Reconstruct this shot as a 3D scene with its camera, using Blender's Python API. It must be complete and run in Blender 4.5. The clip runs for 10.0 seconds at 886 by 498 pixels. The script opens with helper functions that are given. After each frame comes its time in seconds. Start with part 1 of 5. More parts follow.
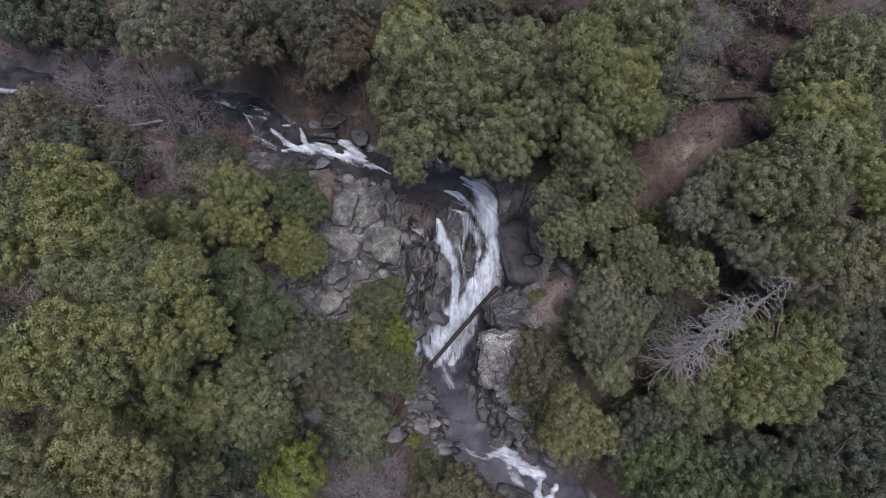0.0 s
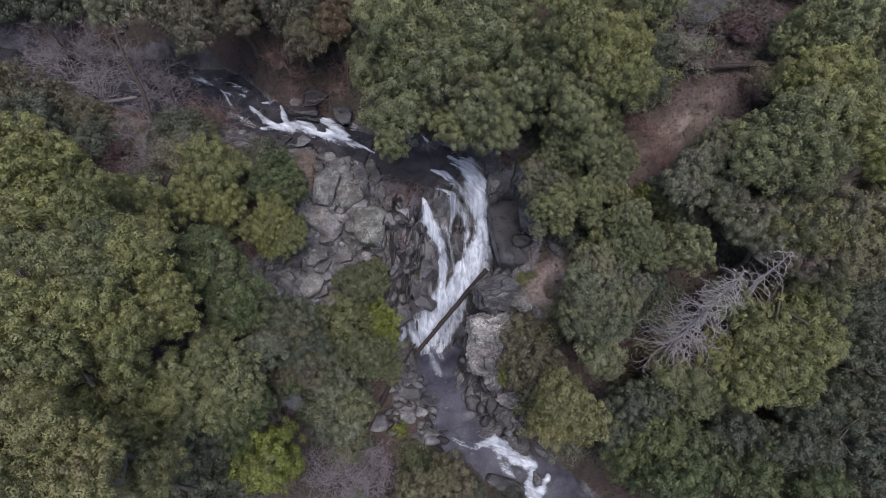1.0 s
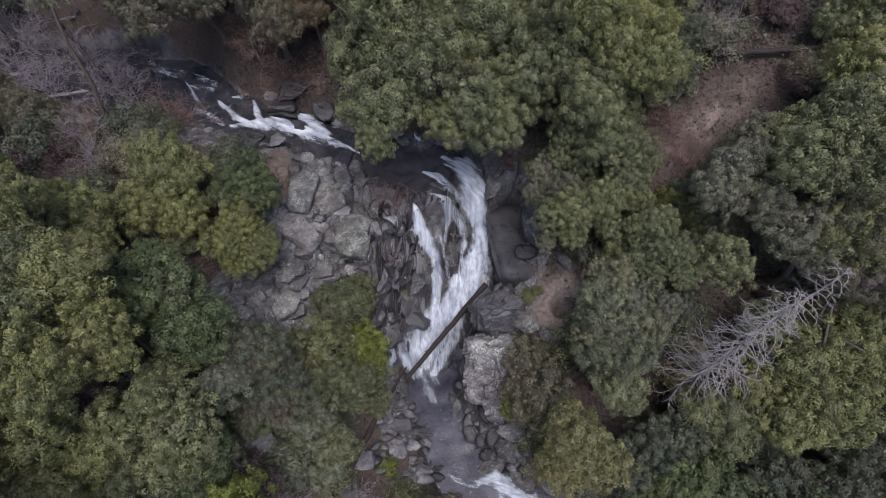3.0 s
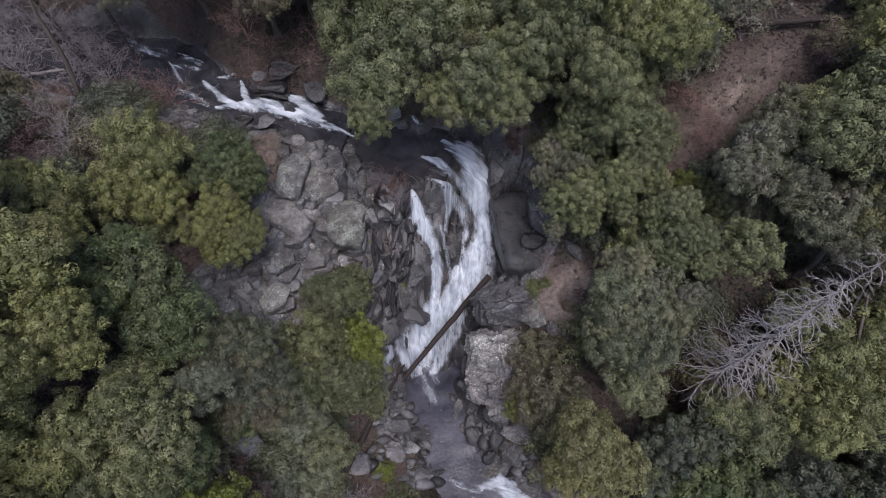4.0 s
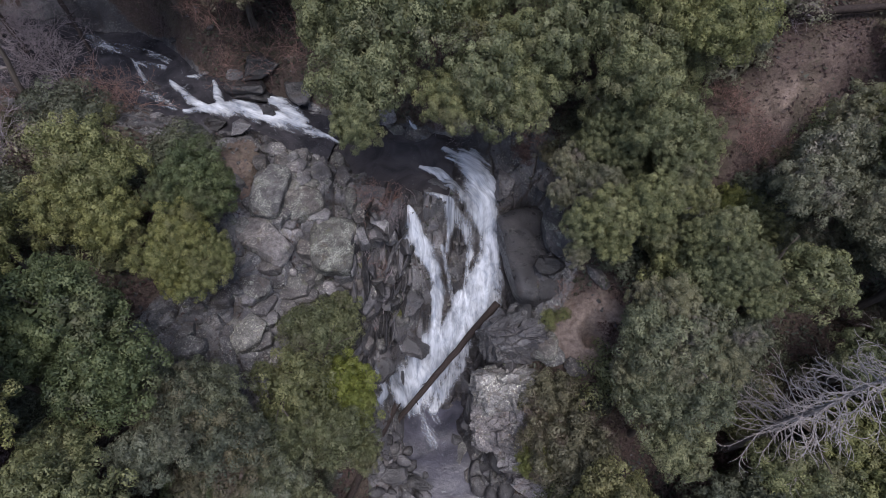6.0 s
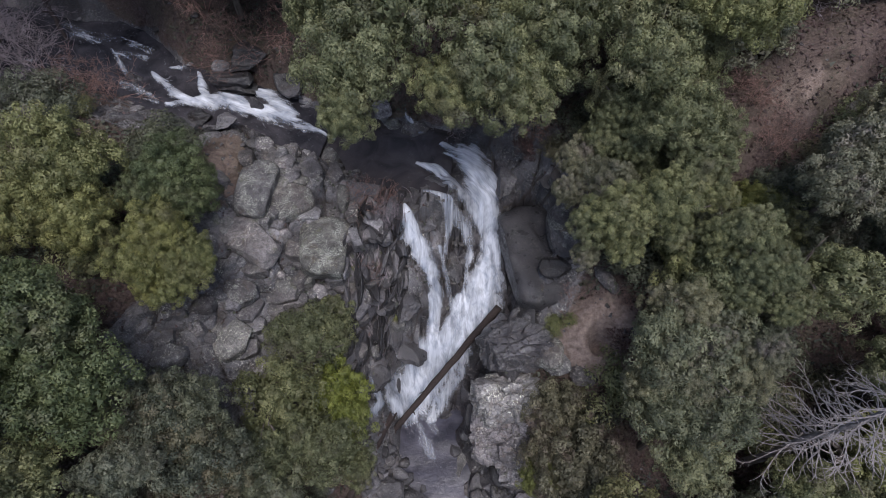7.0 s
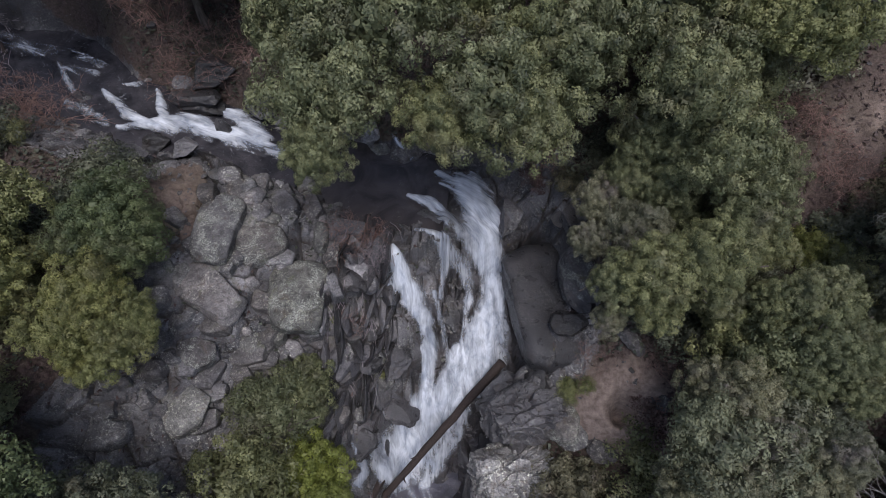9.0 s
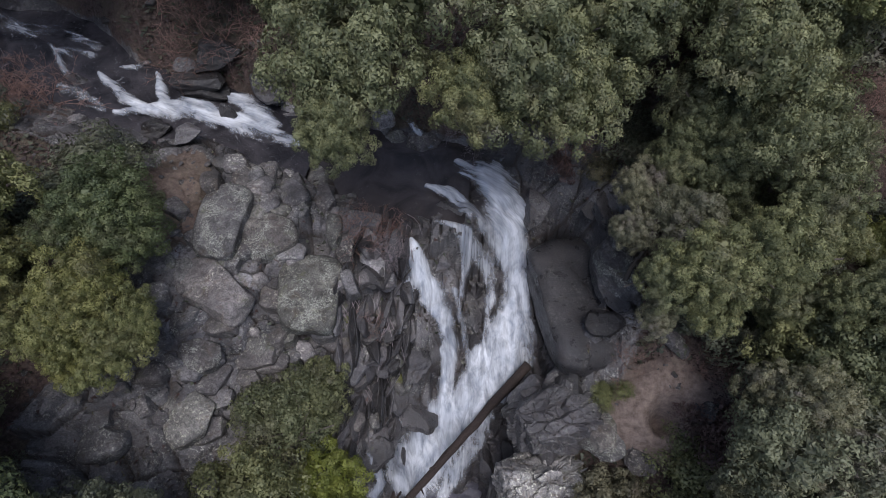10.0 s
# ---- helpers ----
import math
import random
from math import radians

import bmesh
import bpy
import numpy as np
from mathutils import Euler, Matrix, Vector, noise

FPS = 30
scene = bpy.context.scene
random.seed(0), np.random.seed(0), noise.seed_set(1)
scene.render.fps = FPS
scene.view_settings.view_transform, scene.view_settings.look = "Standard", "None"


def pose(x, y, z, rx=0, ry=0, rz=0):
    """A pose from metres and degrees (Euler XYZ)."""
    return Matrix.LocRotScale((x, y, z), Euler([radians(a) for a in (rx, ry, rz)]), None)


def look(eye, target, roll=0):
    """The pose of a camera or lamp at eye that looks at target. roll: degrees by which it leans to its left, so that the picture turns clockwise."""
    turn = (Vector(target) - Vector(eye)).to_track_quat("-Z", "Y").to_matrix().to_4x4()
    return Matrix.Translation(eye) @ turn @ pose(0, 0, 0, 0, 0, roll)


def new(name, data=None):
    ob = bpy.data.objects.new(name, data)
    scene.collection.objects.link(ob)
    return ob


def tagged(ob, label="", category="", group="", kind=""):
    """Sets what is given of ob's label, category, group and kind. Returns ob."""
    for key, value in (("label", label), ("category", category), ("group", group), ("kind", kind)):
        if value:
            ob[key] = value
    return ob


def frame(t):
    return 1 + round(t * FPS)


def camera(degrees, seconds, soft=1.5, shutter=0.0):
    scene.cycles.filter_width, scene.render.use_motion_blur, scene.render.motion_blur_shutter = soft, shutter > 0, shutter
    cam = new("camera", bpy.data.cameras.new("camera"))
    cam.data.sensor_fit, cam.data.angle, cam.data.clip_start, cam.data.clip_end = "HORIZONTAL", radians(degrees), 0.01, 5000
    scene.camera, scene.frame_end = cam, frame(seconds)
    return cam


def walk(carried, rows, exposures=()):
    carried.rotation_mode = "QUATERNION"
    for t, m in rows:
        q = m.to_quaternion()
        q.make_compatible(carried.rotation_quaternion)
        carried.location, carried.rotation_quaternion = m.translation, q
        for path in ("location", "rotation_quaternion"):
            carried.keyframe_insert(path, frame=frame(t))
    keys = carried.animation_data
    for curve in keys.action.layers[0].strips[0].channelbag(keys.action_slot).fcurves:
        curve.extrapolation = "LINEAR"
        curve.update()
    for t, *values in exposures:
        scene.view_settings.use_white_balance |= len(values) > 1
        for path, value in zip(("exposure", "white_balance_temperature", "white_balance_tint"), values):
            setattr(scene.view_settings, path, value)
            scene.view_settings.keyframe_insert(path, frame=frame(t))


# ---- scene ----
cam = camera(77.3, 10.0, soft=0.8)
METRES, EYE, TILT, LEAN, TURN = 25.0, 42.0, -60.0, 0.0, 0.0
ROWS = [
    (0.0, 0.0, 0.0, 0.0, -0.0, 0.0, 0.0),
    (0.5, 0.031, 0.0352, -0.0301, -0.14, -0.07, 0.12),
    (1.0, 0.0367, 0.0748, -0.0595, -0.24, -0.04, 0.22),
    (1.5, 0.0356, 0.1159, -0.0804, -0.31, -0.08, 0.31),
    (2.0, 0.0429, 0.1672, -0.0569, -0.36, -0.05, 0.38),
    (3.5, 0.0482, 0.3349, -0.0358, -0.57, -0.02, 0.52),
    (4.0, 0.0468, 0.3839, -0.0505, -0.57, -0.14, 0.58),
    (4.5, 0.0463, 0.4361, -0.0311, -0.61, -0.11, 0.62),
    (5.0, 0.0461, 0.4913, -0.0023, -0.65, 0.04, 0.64),
    (5.5, 0.0436, 0.5373, 0.0057, -0.68, 0.09, 0.64),
    (7.0, 0.0498, 0.6506, 0.0059, -0.63, -0.07, 0.7),
    (7.5, 0.0603, 0.6933, 0.0347, -0.65, -0.03, 0.67),
    (8.0, 0.0654, 0.7379, 0.0673, -0.69, 0.04, 0.69),
    (8.5, 0.0698, 0.7795, 0.0856, -0.73, 0.14, 0.66),
    (9.0, 0.06, 0.819, 0.0914, -0.77, 0.13, 0.62),
    (9.5, 0.0329, 0.8581, 0.089, -0.72, 0.08, 0.63),
    (10.0, 0.0235, 0.8956, 0.0823, -0.68, 0.08, 0.67),
]
walk(cam, [(t, pose(0, 0, EYE, TILT, LEAN, TURN) @ pose(METRES * x, METRES * y, METRES * z, 90 + pitch, roll, yaw)) for t, x, y, z, yaw, pitch, roll in ROWS],
     exposures=[(0.0, 0.40, 6270, 15), (5.0, 0.38, 6270, 15), (7.5, 0.31, 6270, 14), (10.0, 0.21, 6270, 13)])

# ---- light: a grey winter sky, the sun behind thick cloud ----
SUN_UP, SUN_ROUND = radians(72), radians(165)
world = bpy.data.worlds.new("overcast_sky")
scene.world = world
world.use_nodes = True
sky = world.node_tree.nodes.new("ShaderNodeTexSky")
sky.sky_type, sky.sun_disc = "NISHITA", False
sky.sun_elevation, sky.sun_rotation = SUN_UP, SUN_ROUND
sky.air_density, sky.dust_density, sky.ozone_density = 1.0, 2.0, 1.0
world.node_tree.nodes["Background"].inputs["Strength"].default_value = 0.135
world.node_tree.links.new(sky.outputs["Color"], world.node_tree.nodes["Background"].inputs["Color"])
sun = new("sun", bpy.data.lights.new("sun", "SUN"))
sun.data.energy, sun.data.angle, sun.data.color = 2.1, radians(32), (1.0, 0.98, 0.97)
sun.matrix_world = look((0, 0, 60), (-math.sin(SUN_ROUND) * math.cos(SUN_UP), -math.cos(SUN_ROUND) * math.cos(SUN_UP), 60 - math.sin(SUN_UP)))


# ---- materials ----
class Nodes:
    """Short hand for building node materials."""

    def __init__(self, name):
        self.mat = bpy.data.materials.new(name)
        self.mat.use_nodes = True
        self.tree = self.mat.node_tree
        self.bsdf = self.tree.nodes["Principled BSDF"]
        self.out = self.tree.nodes["Material Output"]

    def add(self, kind, links=(), **values):
        node = self.tree.nodes.new(kind)
        for key, value in values.items():
            node.inputs[key].default_value = value
        for socket, source in dict(links).items():
            self.tree.links.new(source, node.inputs[socket])
        return node

    def link(self, source, target):
        self.tree.links.new(source, target)

    def noise(self, scale, detail=4.0, rough=0.6, where=None, distortion=0.0):
        node = self.add("ShaderNodeTexNoise", Scale=scale, Detail=detail, Roughness=rough, Distortion=distortion)
        if where is not None:
            self.link(where, node.inputs["Vector"])
        return node.outputs["Fac"]

    def ramp(self, source, stops):
        node = self.tree.nodes.new("ShaderNodeValToRGB")
        bar = node.color_ramp
        while len(bar.elements) < len(stops):
            bar.elements.new(0.5)
        for element, (place, colour) in zip(bar.elements, stops):
            element.position = place
            element.color = (*colour, 1) if not isinstance(colour, (int, float)) else (colour, colour, colour, 1)
        self.link(source, node.inputs["Fac"])
        return node.outputs["Color"]

    def mix(self, factor, a, b, blend="MIX"):
        node = self.tree.nodes.new("ShaderNodeMix")
        node.data_type, node.blend_type = "RGBA", blend
        for socket, value in (("Factor", factor), ("A", a), ("B", b)):
            target = [s for s in node.inputs if s.name == socket and s.type == ("VALUE" if socket == "Factor" else "RGBA")][0]
            if isinstance(value, bpy.types.NodeSocket):
                self.link(value, target)
            elif isinstance(value, tuple):
                target.default_value = (*value, 1)
            else:
                target.default_value = value
        return [s for s in node.outputs if s.type == "RGBA"][0]

    def maths(self, operation, a, b=0.0):
        node = self.tree.nodes.new("ShaderNodeMath")
        node.operation = operation
        for k, value in enumerate((a, b)):
            if isinstance(value, bpy.types.NodeSocket):
                self.link(value, node.inputs[k])
            else:
                node.inputs[k].default_value = value
        return node.outputs[0]

    def bump(self, height, strength, distance):
        node = self.add("ShaderNodeBump", Strength=strength, Distance=distance)
        self.link(height, node.inputs["Height"])
        self.link(node.outputs["Normal"], self.bsdf.inputs["Normal"])

    def position(self):
        return self.tree.nodes.new("ShaderNodeNewGeometry").outputs["Position"]

    def attribute(self, name):
        node = self.tree.nodes.new("ShaderNodeAttribute")
        node.attribute_name = name
        return node.outputs["Fac"]

    def finish(self, colour=None, roughness=0.8):
        if isinstance(colour, bpy.types.NodeSocket):
            self.link(colour, self.bsdf.inputs["Base Color"])
        elif colour:
            self.bsdf.inputs["Base Color"].default_value = (*colour, 1)
        if isinstance(roughness, bpy.types.NodeSocket):
            self.link(roughness, self.bsdf.inputs["Roughness"])
        else:
            self.bsdf.inputs["Roughness"].default_value = roughness
        return self.mat


def rock_colour(n, where):
    """Grey granite with dark streaks, pale lichen and rusty soil stains."""
    big = n.noise(0.55, 3, 0.55, where)
    grain = n.noise(16, 5, 0.7, where)
    base = n.ramp(big, [(0.30, (0.075, 0.074, 0.078)), (0.5, (0.165, 0.162, 0.168)), (0.70, (0.30, 0.293, 0.296))])
    base = n.mix(0.55, base, n.ramp(grain, [(0.36, (0.05, 0.05, 0.055)), (0.64, (0.52, 0.51, 0.51))]), "OVERLAY")
    stain = n.ramp(n.noise(1.7, 5, 0.65, where, 0.8), [(0.55, 0.0), (0.70, 0.75)])
    base = n.mix(stain, base, (0.085, 0.065, 0.052))
    patchy = n.ramp(n.noise(0.8, 3, 0.6, where), [(0.42, 0.0), (0.6, 1.0)])
    lichen = n.maths("MULTIPLY", patchy, n.ramp(n.noise(8.5, 6, 0.8, where), [(0.53, 0.0), (0.60, 0.75)]))
    return n.mix(lichen, base, (0.46, 0.47, 0.42)), grain


def rock_material(name, gain=1.0, crust=0.35):
    """Weathered granite: each block its own grey, brown or olive cast, with clustered pale lichen, dark seams and moss."""
    n = Nodes(name)
    where = n.position()
    colour, grain = rock_colour(n, where)
    each = n.tree.nodes.new("ShaderNodeObjectInfo").outputs["Random"]
    cast = n.ramp(each, [(0.0, (0.85 * gain, 0.78 * gain, 0.74 * gain)), (0.25, (1.12 * gain, 1.08 * gain, 1.08 * gain)), (0.5, (1.0 * gain, 0.92 * gain, 0.84 * gain)), (0.75, (1.35 * gain, 1.32 * gain, 1.33 * gain)), (1.0, (1.08 * gain, 1.06 * gain, 0.92 * gain))])
    colour = n.mix(1.0, colour, cast, "MULTIPLY")
    shade = n.ramp(n.noise(2.6, 5, 0.7, where, 0.5), [(0.34, 0.55), (0.5, 1.0), (0.68, 1.25)])
    colour = n.mix(1.0, colour, shade, "MULTIPLY")
    speckle = n.ramp(n.noise(19, 6, 0.8, where), [(0.50, 0.0), (0.55, 0.9)])
    crusted = n.ramp(n.noise(1.4, 4, 0.65, where), [(0.62 - crust, 0.0), (0.74 - crust, 1.0)])
    colour = n.mix(n.maths("MULTIPLY", speckle, crusted), colour, (0.43, 0.44, 0.38))
    seam = n.ramp(n.noise(2.1, 6, 0.6, where, 1.6), [(0.475, 0.0), (0.495, 0.75), (0.505, 0.75), (0.525, 0.0)])
    colour = n.mix(n.maths("MULTIPLY", seam, 0.7), colour, (0.035, 0.030, 0.028))
    moss = n.ramp(n.noise(1.3, 5, 0.7, where), [(0.58, 0.0), (0.70, 0.75)])
    colour = n.mix(moss, colour, (0.070, 0.074, 0.036))
    n.bump(n.mix(0.5, grain, n.noise(4, 6, 0.7, where)), 0.7, 0.10)
    return n.finish(colour, 0.82)


def wet_rock_material():
    n = Nodes("wet_dark_granite")
    where = n.position()
    colour, grain = rock_colour(n, where)
    each = n.tree.nodes.new("ShaderNodeObjectInfo").outputs["Random"]
    colour = n.mix(1.0, colour, n.ramp(each, [(0.0, (0.20, 0.19, 0.19)), (0.6, (0.46, 0.445, 0.45)), (0.85, (0.72, 0.70, 0.71)), (1.0, (1.25, 1.22, 1.23))]), "MULTIPLY")
    n.bump(n.mix(0.5, grain, n.noise(5, 6, 0.7, where)), 0.7, 0.12)
    return n.finish(colour, n.ramp(n.noise(2.2, 4, 0.6, where), [(0.35, 0.24), (0.65, 0.55)]))


def ground_material():
    n = Nodes("forest_floor_and_granite")
    where = n.position()
    stone, grain = rock_colour(n, where)
    wet = n.attribute("wet")
    stone = n.mix(1.0, stone, n.ramp(n.attribute("tone"), [(0.0, (0.50, 0.48, 0.47)), (0.5, (0.92, 0.90, 0.90)), (1.0, (1.45, 1.42, 1.40))]), "MULTIPLY")
    stone = n.mix(wet, stone, n.mix(1.0, stone, (0.50, 0.48, 0.49), "MULTIPLY"))
    # crevice shade painted into the joints, in a dark earth brown
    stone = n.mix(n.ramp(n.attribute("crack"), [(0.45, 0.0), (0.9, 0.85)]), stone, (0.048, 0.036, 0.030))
    litter = n.noise(9, 6, 0.75, where)
    patch = n.noise(0.35, 4, 0.6, where)
    soil = n.ramp(litter, [(0.30, (0.027, 0.018, 0.015)), (0.5, (0.076, 0.051, 0.043)), (0.72, (0.155, 0.112, 0.097))])
    soil = n.mix(n.ramp(patch, [(0.45, 0.0), (0.62, 0.8)]), soil, n.ramp(litter, [(0.3, (0.045, 0.034, 0.024)), (0.7, (0.12, 0.10, 0.068))]))
    soil = n.mix(n.ramp(n.noise(0.9, 5, 0.7, where), [(0.60, 0.0), (0.70, 0.6)]), soil, (0.05, 0.06, 0.026))
    bare = n.attribute("bare")
    soil = n.mix(bare, soil, n.ramp(n.noise(3.5, 6, 0.7, where), [(0.3, (0.115, 0.080, 0.066)), (0.7, (0.38, 0.295, 0.245))]))
    edge = n.maths("ADD", n.attribute("rock"), n.maths("MULTIPLY", n.maths("SUBTRACT", n.noise(2.4, 6, 0.7, where), 0.5), 1.1))
    colour = n.mix(n.ramp(edge, [(0.40, 0.0), (0.56, 1.0)]), soil, stone)
    n.bump(n.mix(0.5, litter, grain), 0.9, 0.15)
    return n.finish(colour, n.ramp(wet, [(0.0, 0.88), (1.0, 0.42)]))


def leaf_material(name, dark, mid, light, dead=(0.15, 0.12, 0.09), amount=0.08):
    """Small leaves: tone by leaf, by spray and by tree."""
    n = Nodes(name)
    leaf = n.tree.nodes.new("ShaderNodeNewGeometry").outputs["Random Per Island"]
    each = n.tree.nodes.new("ShaderNodeObjectInfo").outputs["Random"]
    spray = n.noise(1.5, 5, 0.7, n.position())
    tone = n.maths("ADD", n.maths("MULTIPLY", leaf, 0.20), n.maths("MULTIPLY", spray, 0.52))
    tone = n.maths("ADD", tone, n.maths("MULTIPLY", n.attribute("age"), 0.28))
    colour = n.ramp(tone, [(0.24, dark), (0.48, mid), (0.78, light)])
    colour = n.mix(1.0, colour, n.ramp(each, [(0.0, (0.84, 0.86, 0.86)), (0.5, (1.0, 1.0, 0.97)), (1.0, (1.14, 1.11, 0.97))]), "MULTIPLY")
    faded = n.ramp(n.noise(0.55, 4, 0.65, n.position()), [(0.52, 0.0), (0.72, 1.0)])
    colour = n.mix(n.maths("MULTIPLY", faded, amount * 5), colour, dead)
    n.finish(colour, 0.62)
    through_leaf = n.add("ShaderNodeBsdfTranslucent")
    n.link(colour, through_leaf.inputs["Color"])
    both = n.tree.nodes.new("ShaderNodeMixShader")
    both.inputs["Fac"].default_value = 0.20
    n.link(n.bsdf.outputs["BSDF"], both.inputs[1])
    n.link(through_leaf.outputs["BSDF"], both.inputs[2])
    n.link(both.outputs["Shader"], n.out.inputs["Surface"])
    return n.mat


def bark_material(name, dark, light):
    n = Nodes(name)
    where = n.tree.nodes.new("ShaderNodeTexCoord").outputs["Object"]
    stretched = n.add("ShaderNodeMapping", {"Vector": where}, Scale=(6, 6, 1.2)).outputs["Vector"]
    tone = n.noise(2.5, 6, 0.7, stretched)
    n.bump(tone, 0.8, 0.05)
    return n.finish(n.ramp(tone, [(0.3, dark), (0.7, light)]), 0.85)


def foam_material():
    """White falling water in streaks along its course; thin at the margins, where the rock shows."""
    n = Nodes("white_water")
    uv = n.tree.nodes.new("ShaderNodeUVMap").outputs["UV"]
    long = n.add("ShaderNodeMapping", {"Vector": uv}, Scale=(2.0, 0.60, 1)).outputs["Vector"]
    fine = n.add("ShaderNodeMapping", {"Vector": uv}, Scale=(10, 1.0, 1)).outputs["Vector"]
    streak = n.noise(1.0, 6, 0.66, long, 0.9)
    thread = n.noise(1.0, 5, 0.65, fine, 0.8)
    both = n.maths("ADD", n.maths("MULTIPLY", streak, 0.76), n.maths("MULTIPLY", thread, 0.24))
    both = n.maths("ADD", n.maths("MULTIPLY", n.maths("SUBTRACT", both, 0.5), 1.05), 0.5)
    colour = n.ramp(both, [(0.22, (0.37, 0.40, 0.455)), (0.45, (0.53, 0.56, 0.615)), (0.70, (0.76, 0.78, 0.82))])
    patches = n.noise(1.0, 5, 0.6, n.add("ShaderNodeMapping", {"Vector": uv}, Scale=(1.5, 0.9, 1)).outputs["Vector"], 1.0)
    colour = n.mix(1.0, colour, n.ramp(patches, [(0.34, (0.64, 0.67, 0.72)), (0.52, (1.0, 1.0, 1.0))]), "MULTIPLY")
    n.bump(both, 0.35, 0.12)
    n.finish(colour, 0.6)
    wide = n.noise(1.0, 3, 0.55, n.add("ShaderNodeMapping", {"Vector": uv}, Scale=(1.3, 0.5, 1)).outputs["Vector"], 0.6)
    both = n.maths("ADD", both, n.maths("MULTIPLY", n.maths("SUBTRACT", wide, 0.56), 0.95))
    cover = n.maths("SUBTRACT", n.maths("ADD", both, n.attribute("body")), 0.5)
    alpha = n.ramp(cover, [(0.24, 0.0), (0.50, 0.48), (0.82, 0.97)])
    clear = n.add("ShaderNodeBsdfTransparent")
    mix = n.tree.nodes.new("ShaderNodeMixShader")
    n.link(alpha, mix.inputs["Fac"])
    n.link(clear.outputs["BSDF"], mix.inputs[1])
    n.link(n.bsdf.outputs["BSDF"], mix.inputs[2])
    n.link(mix.outputs["Shader"], n.out.inputs["Surface"])
    return n.mat


def water_material(name, deep, silt, ripple):
    """Still or slow water: dark bed under a rippled, reflecting skin, with scraps of foam."""
    n = Nodes(name)
    where = n.position()
    body = n.ramp(n.noise(0.7, 4, 0.6, where, 0.6), [(0.35, deep), (0.65, silt)])
    scraps = n.ramp(n.noise(3.2, 6, 0.75, where, 1.2), [(0.60, 0.0), (0.70, 0.55)])
    body = n.mix(n.maths("MULTIPLY", scraps, n.attribute("foam")), body, (0.6, 0.62, 0.66))
    n.bump(n.noise(5.0, 4, 0.6, where, 0.5), ripple, 0.1)
    n.bsdf.inputs["IOR"].default_value = 1.33
    return n.finish(body, 0.22)


ROCK = rock_material("dry_granite", 0.73, 0.02)
PALE_ROCK = rock_material("pale_granite", 1.15, -0.02)
BLEACHED_ROCK = rock_material("bleached_granite", 1.65, -0.05)
LICHEN_ROCK = rock_material("lichened_granite", 0.67, 0.14)
WET_ROCK = wet_rock_material()
GROUND = ground_material()
FOAM = foam_material()
POOL = water_material("dark_pool_water", (0.030, 0.026, 0.026), (0.066, 0.057, 0.056), 0.14)
RILL = water_material("dark_running_water", (0.020, 0.019, 0.022), (0.058, 0.054, 0.060), 0.40)
RUN = water_material("silty_river_water", (0.026, 0.025, 0.033), (0.064, 0.061, 0.080), 0.22)
LEAVES = {
    "olive": leaf_material("olive_oak_leaves", (0.052, 0.057, 0.024), (0.162, 0.170, 0.066), (0.330, 0.328, 0.142), (0.230, 0.195, 0.125)),
    "green": leaf_material("green_oak_leaves", (0.048, 0.056, 0.028), (0.145, 0.157, 0.076), (0.305, 0.310, 0.158), (0.210, 0.175, 0.123)),
    "grey": leaf_material("grey_green_leaves", (0.052, 0.054, 0.035), (0.160, 0.158, 0.098), (0.300, 0.292, 0.200), (0.190, 0.150, 0.155), 0.14),
    "dark": leaf_material("dark_evergreen_leaves", (0.030, 0.036, 0.026), (0.088, 0.098, 0.066), (0.185, 0.195, 0.135)),
    "brown": leaf_material("fading_brown_olive_leaves", (0.044, 0.040, 0.026), (0.132, 0.123, 0.076), (0.255, 0.236, 0.155), (0.150, 0.105, 0.093), 0.2),
    "silver": leaf_material("silvery_leaves", (0.055, 0.062, 0.044), (0.150, 0.160, 0.108), (0.300, 0.305, 0.225)),
    "yellow": leaf_material("yellow_green_leaves", (0.066, 0.080, 0.015), (0.155, 0.178, 0.034), (0.265, 0.285, 0.074)),
    "umber": leaf_material("umber_leaves", (0.036, 0.033, 0.023), (0.102, 0.095, 0.062), (0.200, 0.186, 0.128), (0.150, 0.108, 0.093), 0.2),
    "moss": leaf_material("moss_green_leaves", (0.042, 0.048, 0.024), (0.122, 0.132, 0.064), (0.250, 0.258, 0.136)),
    "sage": leaf_material("blue_grey_green_leaves", (0.048, 0.056, 0.035), (0.142, 0.152, 0.088), (0.300, 0.305, 0.180)),
    "tan": leaf_material("tan_tipped_oak_leaves", (0.056, 0.056, 0.025), (0.165, 0.162, 0.070), (0.325, 0.312, 0.148), (0.25, 0.20, 0.12), 0.08),
    "deep": leaf_material("deep_green_leaves", (0.030, 0.042, 0.020), (0.088, 0.112, 0.048), (0.185, 0.210, 0.100)),
    "yolive": leaf_material("yellowish_olive_leaves", (0.054, 0.060, 0.022), (0.152, 0.160, 0.058), (0.290, 0.290, 0.118)),
    "bright": leaf_material("yellowish_green_leaves", (0.058, 0.066, 0.018), (0.150, 0.162, 0.046), (0.270, 0.275, 0.092)),
    "rustolive": leaf_material("rusty_olive_leaves", (0.044, 0.034, 0.022), (0.125, 0.092, 0.054), (0.230, 0.170, 0.105)),
    "rust": leaf_material("rusty_dead_leaves", (0.040, 0.023, 0.022), (0.098, 0.060, 0.058), (0.190, 0.125, 0.123)),
}
BARK = bark_material("grey_brown_bark", (0.035, 0.028, 0.023), (0.15, 0.125, 0.105))
DEAD_WOOD = bark_material("bleached_dead_wood", (0.13, 0.112, 0.106), (0.40, 0.36, 0.345))
